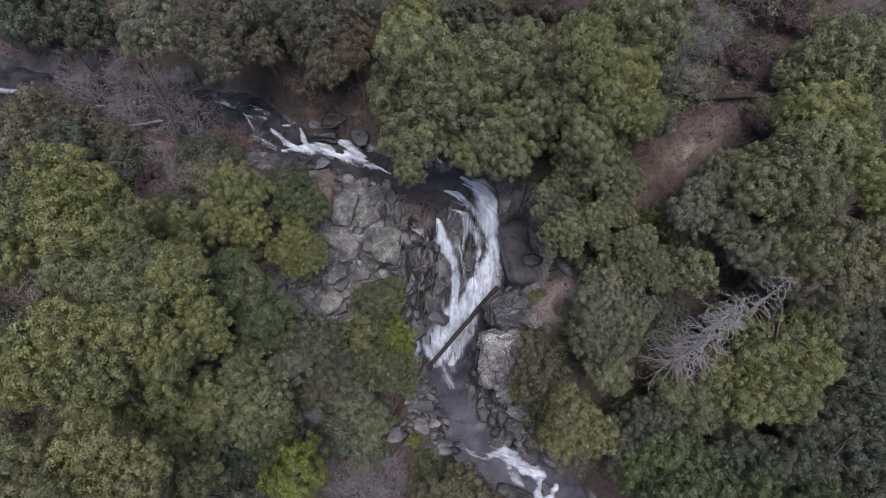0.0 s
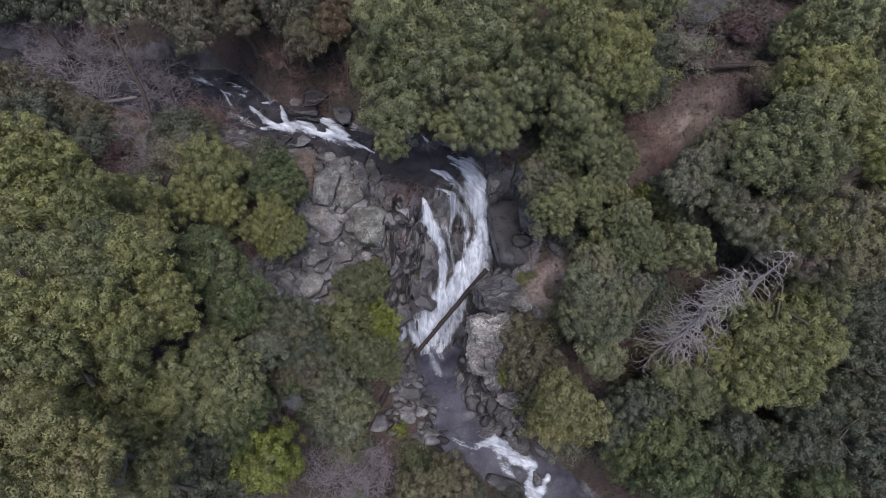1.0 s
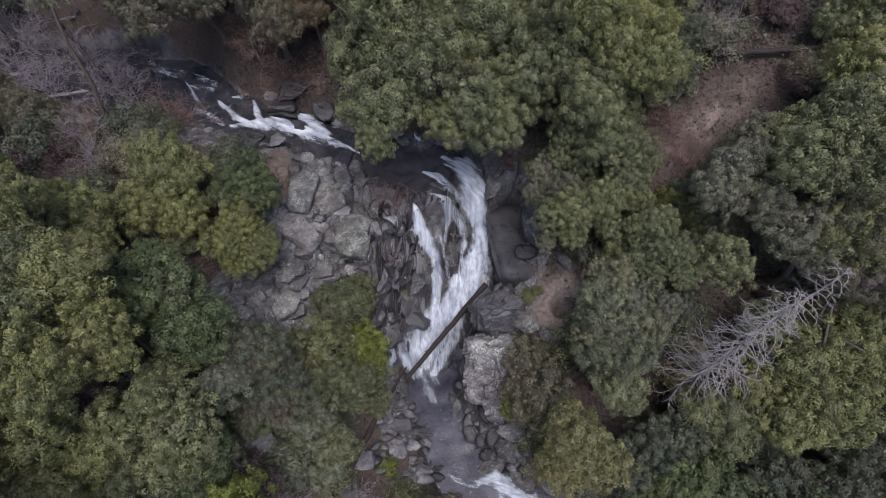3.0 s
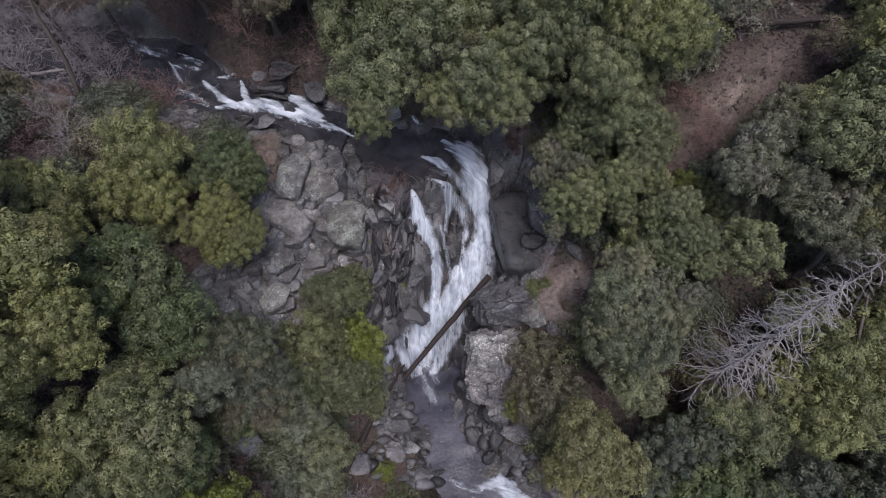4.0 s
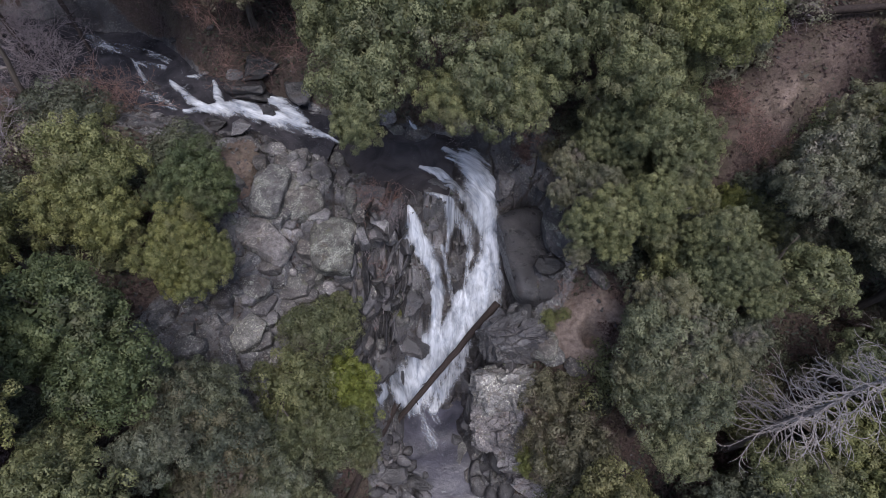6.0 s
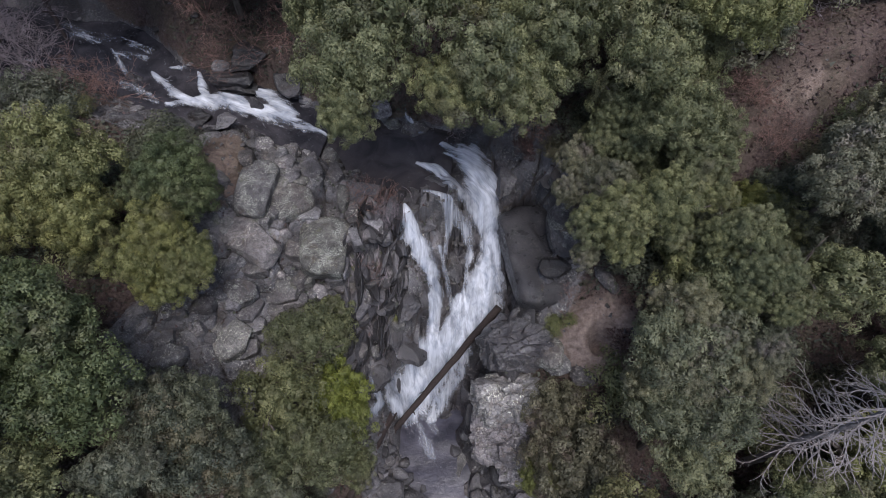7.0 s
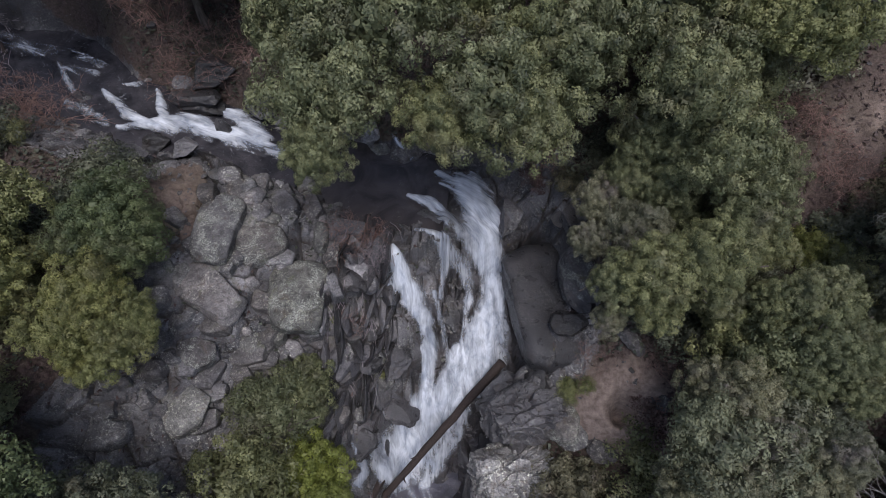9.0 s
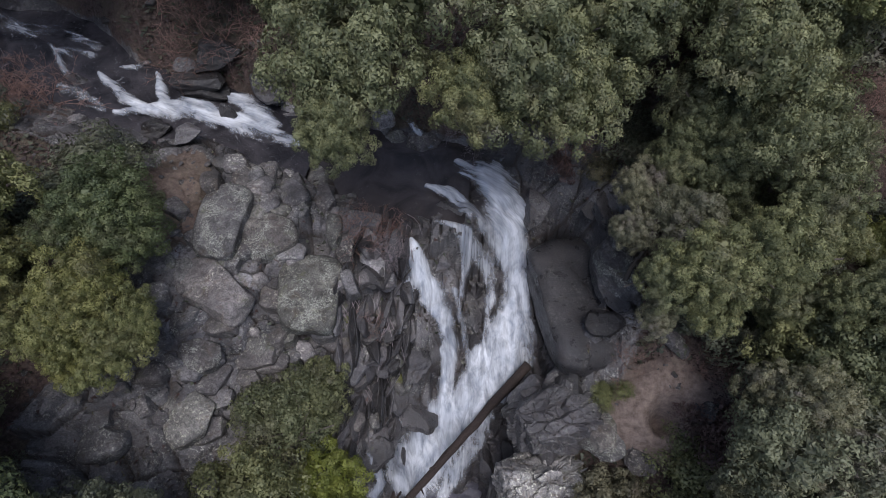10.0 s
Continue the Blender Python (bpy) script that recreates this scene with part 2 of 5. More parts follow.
DARK_WOOD = bark_material("dark_wet_log_bark", (0.012, 0.008, 0.007), (0.055, 0.038, 0.032))
TWIG = bark_material("bare_lilac_grey_twigs", (0.13, 0.108, 0.112), (0.34, 0.287, 0.300))
RUSTY_TWIG = bark_material("bare_rusty_twigs", (0.13, 0.072, 0.058), (0.28, 0.175, 0.145))


# ---- mesh helpers ----
def mesh_of(name, verts, faces, material, smooth=False):
    me = bpy.data.meshes.new(name)
    me.from_pydata([tuple(v) for v in verts] if not isinstance(verts, np.ndarray) else verts.tolist(), [], faces if not isinstance(faces, np.ndarray) else faces.tolist())
    me.materials.append(material)
    if smooth:
        me.polygons.foreach_set("use_smooth", [True] * len(me.polygons))
    me.update()
    return me


def child(name, me, parent, label=""):
    ob = new(name, me)
    ob.parent = parent
    return tagged(ob, label)


def tubes(lines, sides=4):
    """Tapered tubes along lines of (x, y, z, radius) rows: verts, faces."""
    verts, faces = [], []
    for line in lines:
        line = np.asarray(line, float)
        start = len(verts)
        for k, (x, y, z, r) in enumerate(line):
            way = line[min(k + 1, len(line) - 1), :3] - line[max(k - 1, 0), :3]
            way = Vector(way).normalized()
            side = way.orthogonal().normalized()
            other = way.cross(side)
            for s in range(sides):
                a = 2 * math.pi * s / sides
                p = Vector((x, y, z)) + float(r) * (math.cos(a) * side + math.sin(a) * other)
                verts.append(tuple(p))
        for k in range(len(line) - 1):
            for s in range(sides):
                a, b = start + k * sides + s, start + k * sides + (s + 1) % sides
                faces.append((a, b, b + sides, a + sides))
        faces.append(tuple(range(start + (len(line) - 1) * sides, start + len(line) * sides)))
        faces.append(tuple(range(start + sides - 1, start - 1, -1)))
    return verts, faces


# ---- the lie of the land ----
# the river's course, downstream: x, y, water level, half width
RIVER = np.array([
    (-70, 39, 10.0, 2.4), (-37, 36, 7.2, 2.4), (-31, 34.9, 6.8, 2.8), (-26, 34.8, 6.4, 3.0), (-21.5, 35.1, 6.0, 3.0),
    (-17.5, 34.1, 5.4, 2.5), (-13.8, 32.1, 4.9, 1.5), (-9.0, 31.4, 4.0, 1.4), (-4.8, 30.4, 3.1, 1.2), (-1.5, 29.6, 2.8, 1.9),
    (2.4, 29.0, 2.75, 1.5), (4.4, 27.9, 2.3, 1.0), (4.8, 25.6, 0.6, 1.7), (3.9, 22.6, -1.0, 2.3), (2.6, 20.2, -2.9, 2.2),
    (1.2, 17.4, -6.7, 2.0), (0.9, 15.0, -7.4, 1.7), (1.2, 12.0, -7.5, 1.6), (2.4, 9.6, -7.7, 1.6), (5.2, 8.0, -8.0, 1.6),
    (9.0, 5.4, -8.7, 1.8), (14, 1, -10.0, 2.0), (40, -20, -16.0, 3.0)])
# hillside heights on a coarse grid, rows from south to north
HILL_X = np.array([-45.0, -28, -16, -8, -4, 0, 8, 16, 28, 45])
HILL_Y = np.array([-10.0, 4, 12, 18, 24, 30, 38, 50, 75])
HILL_Z = np.array([
    (12, 9, 4, -3, -7, -8, -9, -6, -4, 2),
    (12, 9, 5, -3, -6.3, -7.5, -7.5, -6, -4, 0),
    (12, 9, 5, -0.3, -5.4, -7, -4.5, -3, -2, 3),
    (12, 9, 5.5, 2.2, -1.2, -3, 1.4, 3, 3, 6),
    (11, 9, 7, 4.9, 3.4, 1.8, 4.2, 9, 10, 12),
    (9, 7.2, 6.4, 5.0, 4.3, 3.6, 5.0, 12, 14, 16),
    (10, 9.5, 9, 8.0, 7.8, 7.5, 9, 14, 17, 20),
    (20, 19, 18, 17, 17, 17, 19, 22, 25, 28),
    (34, 33, 32, 31, 31, 31, 33, 35, 38, 40)], dtype=float)


def hash01(i, j, k):
    """A repeatable random number from 0 to 1 for each cell."""
    v = np.sin(i * 127.1 + j * 311.7 + k * 74.7) * 43758.5453
    return v - np.floor(v)


def value_noise(x, y, k):
    """Smooth noise from -1 to 1 with features of about one unit."""
    i, j = np.floor(x), np.floor(y)
    u, v = x - i, y - j
    u, v = u * u * (3 - 2 * u), v * v * (3 - 2 * v)
    a, b = hash01(i, j, k), hash01(i + 1, j, k)
    c, d = hash01(i, j + 1, k), hash01(i + 1, j + 1, k)
    return 2 * ((a * (1 - u) + b * u) * (1 - v) + (c * (1 - u) + d * u) * v) - 1


def blocks(x, y, k):
    """Broken rock: each cell is a tilted block of its own height, with a crack round it (height, crack, tone)."""
    i0, j0 = np.floor(x), np.floor(y)
    first, second = np.full(x.shape, 9.0), np.full(x.shape, 9.0)
    height, tone = np.zeros(x.shape), np.zeros(x.shape)
    for di in (-1, 0, 1):
        for dj in (-1, 0, 1):
            i, j = i0 + di, j0 + dj
            px, py = i + 0.15 + 0.7 * hash01(i, j, k), j + 0.15 + 0.7 * hash01(i, j, k + 1)
            d = np.hypot(x - px, y - py)
            h = hash01(i, j, k + 2) - 0.5 + (hash01(i, j, k + 3) - 0.5) * (x - px) + (hash01(i, j, k + 4) - 0.5) * (y - py)
            nearer = d < first
            second = np.where(nearer, first, np.minimum(second, d))
            height = np.where(nearer, h, height)
            tone = np.where(nearer, hash01(i, j, k + 5), tone)
            first = np.where(nearer, d, first)
    return height, np.clip(1 - (second - first) / 0.11, 0, 1), tone


def smooth01(v):
    v = np.clip(v, 0, 1)
    return v * v * (3 - 2 * v)


def river_at(x, y):
    """Distance from the river's middle, its level and its half width there."""
    best = np.full(x.shape, 1e9)
    level, half = np.zeros(x.shape), np.zeros(x.shape)
    for a, b in zip(RIVER[:-1], RIVER[1:]):
        dx, dy = b[0] - a[0], b[1] - a[1]
        s = np.clip(((x - a[0]) * dx + (y - a[1]) * dy) / (dx * dx + dy * dy), 0, 1)
        d = np.hypot(x - a[0] - s * dx, y - a[1] - s * dy)
        near = d < best
        best = np.where(near, d, best)
        level = np.where(near, a[2] + s * (b[2] - a[2]), level)
        half = np.where(near, a[3] + s * (b[3] - a[3]), half)
    return best, level, half


def hill(x, y):
    """The hillside without the gorge, between the grid's heights."""
    i = np.clip(np.searchsorted(HILL_X, x) - 1, 0, len(HILL_X) - 2)
    j = np.clip(np.searchsorted(HILL_Y, y) - 1, 0, len(HILL_Y) - 2)
    u = np.clip((x - HILL_X[i]) / (HILL_X[i + 1] - HILL_X[i]), 0, 1)
    v = np.clip((y - HILL_Y[j]) / (HILL_Y[j + 1] - HILL_Y[j]), 0, 1)
    return (HILL_Z[j, i] * (1 - u) + HILL_Z[j, i + 1] * u) * (1 - v) + (HILL_Z[j + 1, i] * (1 - u) + HILL_Z[j + 1, i + 1] * u) * v


def rockiness(x, y):
    """Where bare granite shows: the terrace beside the fall, the gorge and the river's bed."""
    d, level, half = river_at(x, y)
    terrace = smooth01((6.6 - np.hypot((x + 5.5) / 1.15, (y - 22.6) / 1.0)) / 1.5)
    gorge = smooth01((half + 3.2 - d) / 1.2) * smooth01((y - 9) / 4) * smooth01((31.5 - y) / 2)
    shelf = smooth01((4.4 - np.hypot(x + 9.6, (y - 17.0))) / 1.2)
    bed = smooth01((half + 0.9 - d) / 0.8)
    return np.clip(np.maximum.reduce([terrace, gorge, shelf, bed]) + 0.25 * value_noise(x * 0.9, y * 0.9, 3), 0, 1)


def ground_z(x, y):
    """Height of the ground."""
    x, y = np.asarray(x, float), np.asarray(y, float)
    wx = x + 0.5 * value_noise(x * 0.45, y * 0.45, 11) + 0.2 * value_noise(x * 1.3, y * 1.3, 12)
    wy = y + 0.5 * value_noise(x * 0.45, y * 0.45, 13) + 0.2 * value_noise(x * 1.3, y * 1.3, 14)
    d, level, half = river_at(wx, wy)
    h = sum(hill(x + a, y + b) for a in (-1.5, 0, 1.5) for b in (-1.5, 0, 1.5)) / 9
    reach = 2.6 + 1.2 * value_noise(x * 0.2, y * 0.2, 15)
    z = level - 0.35 + (np.maximum(h, level + 0.25) - level + 0.35) * smooth01((d - half * 0.85) / reach) ** 0.8
    rock = rockiness(x, y)
    b1, c1, _ = blocks(wx / 2.3, wy / 1.8, 21)
    b2, c2, _ = blocks(wx / 0.7, wy / 0.8, 31)
    steep = smooth01((half + 2.8 - d) / 1.5) * smooth01((y - 15) / 2) * smooth01((28 - y) / 2)
    b3, c3, _ = blocks(wx / 0.55, wy / 2.4, 41)
    flat = rock * (0.60 * b1 + 0.26 * b2 - 0.32 * c1 - 0.14 * c2)
    ribs = rock * (1.3 * b3 + 0.3 * b2 - 0.5 * c3)
    soil = (1 - rock) * (0.35 * value_noise(x * 0.5, y * 0.5, 51) + 0.1 * value_noise(x * 2.1, y * 2.1, 52))
    calm = 0.25 + 0.75 * smooth01((d - half * 0.6) / 1.0)
    away = np.hypot(x - 9.1, y - 18.0)
    mound = 1.1 * np.exp(-(away / 1.7) ** 2) - 1.7 * np.exp(-(np.hypot(x - 9.3, y - 17.9) / 0.50) ** 2)
    hollow = -1.5 * np.exp(-((x - 6.7) / 0.7) ** 2 - ((y - 25.3) / 1.3) ** 2) - 1.4 * np.exp(-(np.hypot(x + 4.55, y - 25.05) / 0.62) ** 4)
    return z + calm * ((1 - steep) * flat + steep * ribs) + soil + mound + hollow


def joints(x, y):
    """The joints between the blocks of granite, where crevice shade is painted in as dark earth, and how pale each
    block is.
    """
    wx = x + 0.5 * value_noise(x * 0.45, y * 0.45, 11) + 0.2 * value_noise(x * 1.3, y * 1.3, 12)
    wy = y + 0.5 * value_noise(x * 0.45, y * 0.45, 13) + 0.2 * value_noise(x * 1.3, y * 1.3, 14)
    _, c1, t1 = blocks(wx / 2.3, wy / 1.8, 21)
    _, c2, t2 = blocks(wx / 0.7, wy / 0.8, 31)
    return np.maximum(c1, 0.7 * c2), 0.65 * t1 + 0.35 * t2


# ---- ground: one sheet, fine round the falls and coarse out to the horizon ----
def spaced(near, far, fine, reach):
    """Coordinates that are fine from near to far and grow coarser out to reach."""
    inner = np.arange(near, far + fine / 2, fine)
    steps, step, at = [], fine, 0.0
    while at < reach:
        step *= 1.045 if at < 30 else 1.2
        at += step
        steps.append(at)
    steps = np.array(steps)
    return np.concatenate([near - steps[::-1], inner, far + steps])


def make_ground():
    xs, ys = spaced(-14.0, 10.5, 0.085, 900), spaced(5.5, 33.0, 0.085, 900)
    gx, gy = np.meshgrid(xs, ys)
    gz = ground_z(gx, gy)
    d, level, half = river_at(gx, gy)
    count = len(xs)
    k = (np.arange(len(ys) - 1)[:, None] * count + np.arange(count - 1)[None, :]).ravel()
    me = mesh_of("ground", np.stack([gx.ravel(), gy.ravel(), gz.ravel()], 1), np.stack([k, k + 1, k + count + 1, k + count], 1), GROUND)
    wet = smooth01((half + 1.1 - d + 0.9 * value_noise(gx * 1.1, gy * 1.1, 61)) / 1.4) * smooth01((level + 2.6 - gz) / 1.5)
    trail = np.exp(-((gx - 17.8) / 2.5) ** 2 - ((gy - 26.3 - 0.6 * (gx - 17.8)) / 1.1) ** 2) * (1 + 0.8 * value_noise(gx * 0.9, gy * 0.9, 64))
    mound = np.exp(-((gx - 9.1) / 1.5) ** 2 - ((gy - 18.1) / 1.3) ** 2)
    pocket = np.exp(-((gx + 9.9) / 1.3) ** 2 - ((gy - 26.4) / 2.6) ** 2)
    trail = trail * np.clip(0.65 + 0.9 * value_noise(gx * 2.3, gy * 2.3, 65) + 0.5 * value_noise(gx * 0.7, gy * 0.7, 66), 0, 1)
    scar = np.exp(-((gx + 2.0) / 0.9) ** 2 - ((gy - 26.1) / 0.8) ** 2)
    bare = np.clip(np.maximum.reduce([0.7 * scar, 0.62 * trail, 2.4 * mound, 0.45 * pocket]), 0, 1)
    rock = rockiness(gx, gy) * (1 - smooth01(2.2 * np.maximum.reduce([mound, pocket, scar]) - 0.4))
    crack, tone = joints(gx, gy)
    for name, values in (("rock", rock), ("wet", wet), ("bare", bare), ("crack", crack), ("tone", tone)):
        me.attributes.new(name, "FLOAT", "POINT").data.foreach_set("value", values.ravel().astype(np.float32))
    return tagged(new("ground", me), "leaf-littered brown forest floor with bare cracked granite", "ground", kind="structure")


make_ground()


# ---- water ----
def ribbon(name, course, material, label, category, lift=0.12, across=14, step=0.14, rough=0.06, cling=1.0, seed=0, full=0.60):
    """A sheet of water along a course of (x, y, half width), lying on the rock; its margins are thin."""
    course = np.array(course, float)
    length = np.concatenate([[0], np.cumsum(np.hypot(*np.diff(course[:, :2], axis=0).T))])
    s = np.arange(0, length[-1], step)
    x, y, w = (np.interp(s, length, course[:, i]) for i in range(3))
    for _ in range(6):
        x[1:-1], y[1:-1], w[1:-1] = ((v[:-2] + v[1:-1] * 2 + v[2:]) / 4 for v in (x, y, w))
    dx, dy = np.gradient(x), np.gradient(y)
    n = np.hypot(dx, dy)
    u = np.linspace(-1, 1, across)
    w2 = w[:, None] * (1 + 0.22 * value_noise(s[:, None] * 1.3, np.sign(u)[None, :] * 3.0, 70 + seed))
    px = x[:, None] + u[None, :] * w2 * (dy / n)[:, None]
    py = y[:, None] - u[None, :] * w2 * (dx / n)[:, None]
    low = ground_z(px, py)
    bed = low.copy()
    for _ in range(10):
        bed[1:-1] = (bed[:-2] + bed[1:-1] + bed[2:]) / 3
        bed[:, 1:-1] = (bed[:, :-2] + bed[:, 1:-1] + bed[:, 2:]) / 3
    bed = cling * np.maximum(bed, low - 0.05) + (1 - cling) * bed
    pz = bed + lift + rough * value_noise(px * 5, py * 2.2, 71 + seed) + 2 * rough * value_noise(px * 1.7, py * 0.9, 72 + seed) + 0.5 * lift * (1 - u[None, :] ** 2)
    k = (np.arange(len(s) - 1)[:, None] * across + np.arange(across - 1)[None, :]).ravel()
    faces = np.stack([k, k + across, k + across + 1, k + 1], 1)
    me = mesh_of(name, np.stack([px.ravel(), py.ravel(), pz.ravel()], 1), faces, material, smooth=True)
    body = (1 - np.abs(u[None, :]) ** 1.7) * full * 1.12 + 0.0 * s[:, None]
    body = body * smooth01(s / 0.6)[:, None] * smooth01((s[-1] - s) / 0.9)[:, None]
    me.attributes.new("body", "FLOAT", "POINT").data.foreach_set("value", body.ravel().astype(np.float32))
    loop_vert = faces.ravel()
    uv = np.stack([(u[None, :] * w[:, None]).ravel(), np.repeat(s, across)], 1)[loop_vert]
    me.uv_layers.new(name="flow").data.foreach_set("uv", uv.ravel().astype(np.float32))
    return tagged(new(name, me), label, category, kind="stuff")


def water_strip(name, first, last, widen, material, label, foam, calm_start=False):
    """The river's flat skin between two stations of its course."""
    course = RIVER[first:last + 1]
    length = np.concatenate([[0], np.cumsum(np.hypot(*np.diff(course[:, :2], axis=0).T))])
    s = np.arange(0, length[-1] + 0.01, 0.3)
    x, y, z, w = (np.interp(s, length, course[:, i]) for i in range(4))
    for _ in range(8):
        for v in (x, y, z, w):
            v[1:-1] = (v[:-2] + 2 * v[1:-1] + v[2:]) / 4
    z = np.minimum(z, np.interp(2.6, s, z)) if calm_start else z
    reach = (w * widen + 1.0) * (0.35 + 0.65 * smooth01(s / 2.4))
    dx, dy = np.gradient(x), np.gradient(y)
    n = np.hypot(dx, dy)
    u = np.linspace(-1, 1, 17)
    px = x[:, None] + u * reach[:, None] * (dy / n)[:, None]
    py = y[:, None] - u * reach[:, None] * (dx / n)[:, None]
    pz = np.broadcast_to(z[:, None], px.shape) + 0.03 * value_noise(px * 2, py * 2, 75)
    k = (np.arange(len(s) - 1)[:, None] * 17 + np.arange(16)[None, :]).ravel()
    me = mesh_of(name, np.stack([px.ravel(), py.ravel(), pz.ravel()], 1), np.stack([k, k + 17, k + 18, k + 1], 1), material, smooth=True)
    me.attributes.new("foam", "FLOAT", "POINT").data.foreach_set("value", np.full(px.size, foam, np.float32))
    return tagged(new(name, me), label, "river", kind="structure")


water_strip("upper_river_water", 0, 8, 1.0, RILL, "grey rippled river water running between boulders", 0.5)
water_strip("plunge_water", 8, 10, 1.15, POOL, "dark still pool water above the falls", 0.1)
water_strip("lower_river_water", 15, 22, 1.4, RUN, "grey silty river water below the falls", 0.3, True)

# strands of the falls and of the cascade above the pool: fullness, then x, y, half width along each
FALL_STRANDS = [
    (0.80, [(3.17, 28.93, 1.07), (3.6, 28.03, 1.16), (3.95, 27.09, 1.25), (4.25, 26.27, 1.06), (4.42, 25.46, 0.91), (4.47, 24.52, 0.85), (4.29, 23.46, 1.02), (3.94, 22.49, 1.31), (3.56, 21.52, 1.43), (3.09, 20.74, 1.33), (2.39, 19.96, 1.29), (1.55, 19.26, 1.37), (0.51, 18.59, 1.52), (-0.31, 17.71, 1.42), (-0.76, 16.82, 1.08)]),
    (0.66, [(0.2, 28.3, 0.19), (1.34, 27.92, 0.46), (2.13, 27.04, 0.59), (2.96, 26.5, 0.71), (3.82, 26.01, 0.72)]),
    (0.50, [(1.66, 29.73, 0.28), (2.62, 29.04, 0.73), (3.3, 28.51, 0.95)]),
    (0.78, [(-0.5, 25.37, 0.15), (-0.34, 24.78, 0.47), (-0.03, 24.03, 0.77), (0.48, 23.51, 0.83), (0.9, 22.97, 0.58), (1.2, 22.31, 0.45), (1.16, 21.41, 0.43), (1.07, 20.5, 0.44), (0.97, 19.69, 0.61), (0.52, 18.94, 0.88)]),
    (0.56, [(1.43, 24.07, 0.22), (1.66, 23.47, 0.22), (1.86, 22.78, 0.23), (2.03, 21.97, 0.2), (2.07, 21.22, 0.2)]),
    (0.60, [(0.58, 26.03, 0.13), (1.44, 26.02, 0.26), (1.91, 25.77, 0.4), (1.97, 25.27, 0.3), (1.81, 24.75, 0.17), (1.71, 24.03, 0.14)]),
    (0.54, [(2.41, 25.53, 0.38), (3.0, 25.4, 0.56), (3.4, 24.77, 0.45), (3.05, 23.81, 0.23), (2.84, 22.8, 0.17), (2.75, 22.12, 0.23)])]
FOOT_STRANDS = [
    (0.70, [(2.48, 21.93, 0.52), (2.34, 21.03, 0.93), (2.06, 20.21, 1.23), (1.26, 19.29, 1.34)]),
    (0.62, [(0.36, 18.51, 0.96), (-0.96, 18.14, 0.82), (-1.57, 17.37, 0.42)]),
    (0.60, [(2.56, 18.5, 0.43), (1.85, 17.89, 0.64), (1.09, 17.03, 0.65), (0.78, 16.25, 0.39)]),
    (0.60, [(-2.5, 17.48, 0.14), (-2.25, 16.99, 0.23), (-2.03, 16.4, 0.23), (-2.41, 15.9, 0.29)])]
CASCADE_STRANDS = [
    (0.70, [(-13.72, 30.97, 0.19), (-12.75, 31.31, 0.39), (-11.79, 31.72, 0.65), (-10.63, 31.79, 0.83), (-9.63, 31.48, 0.69), (-8.52, 31.28, 0.75), (-7.54, 31.01, 0.74), (-6.54, 30.61, 0.49), (-5.57, 30.42, 0.15), (-4.6, 29.9, 0.12)]),
    (0.68, [(-14.99, 33.25, 0.17), (-14.38, 32.66, 0.34), (-13.65, 31.96, 0.4), (-12.76, 31.54, 0.39)]),
    (0.68, [(-12.58, 33.63, 0.13), (-12.29, 33.03, 0.27), (-12.13, 32.37, 0.39), (-11.79, 31.78, 0.52)]),
    (0.68, [(-9.43, 32.79, 0.19), (-8.6, 32.61, 0.51), (-7.81, 31.96, 0.76), (-7.19, 31.35, 0.62)]),
    (0.50, [(-14.2, 33.74, 0.14), (-13.46, 33.83, 0.27)])]
RAPID_STRANDS = [
    (0.70, [(4.12, 8.34, 0.4), (5.07, 8.65, 0.7), (5.75, 8.26, 0.8), (6.66, 7.66, 0.8), (7.82, 7.17, 0.7), (8.51, 6.88, 0.4)]),
    (0.74, [(8.51, 7.0, 0.25), (8.25, 6.46, 0.4), (7.95, 5.6, 0.4), (7.97, 4.88, 0.7), (8.41, 4.06, 0.8), (9.6, 3.2, 0.7)]),
    (0.70, [(9.53, 6.04, 0.3), (9.1, 5.4, 0.51), (8.57, 4.76, 0.7)]),
    (0.64, [(7.13, 5.45, 0.2), (7.42, 5.03, 0.4), (7.95, 4.63, 0.5)]),
    (0.42, [(1.8, 8.86, 0.25), (2.95, 8.26, 0.35), (4.11, 8.25, 0.4)]),
    (0.38, [(5.49, 7.69, 0.5), (6.34, 6.28, 0.6)])]
UPPER_STRANDS = [
    (0.42, [(-16.55, 32.39, 0.34), (-15.7, 31.99, 0.54), (-14.42, 31.23, 0.33)]),
    (0.42, [(-17.28, 34.6, 0.29), (-16.45, 34.51, 0.5), (-15.61, 34.42, 0.21)]),
    (0.38, [(-20.98, 36.46, 0.55), (-19.37, 35.83, 0.62), (-17.34, 35.7, 0.6), (-15.64, 35.14, 0.44)])]


def along(points, count):
    """Evenly spaced places on a smoothed course."""
    points = np.array(points, float)
    length = np.concatenate([[0], np.cumsum(np.hypot(*np.diff(points[:, :2], axis=0).T))])
    s = np.linspace(0, length[-1], count)
    rows = [np.interp(s, length, points[:, i]) for i in range(points.shape[1])]
    for _ in range(4):
        for v in rows:
            v[1:-1] = (v[:-2] + 2 * v[1:-1] + v[2:]) / 4
    return np.stack(rows, 1)


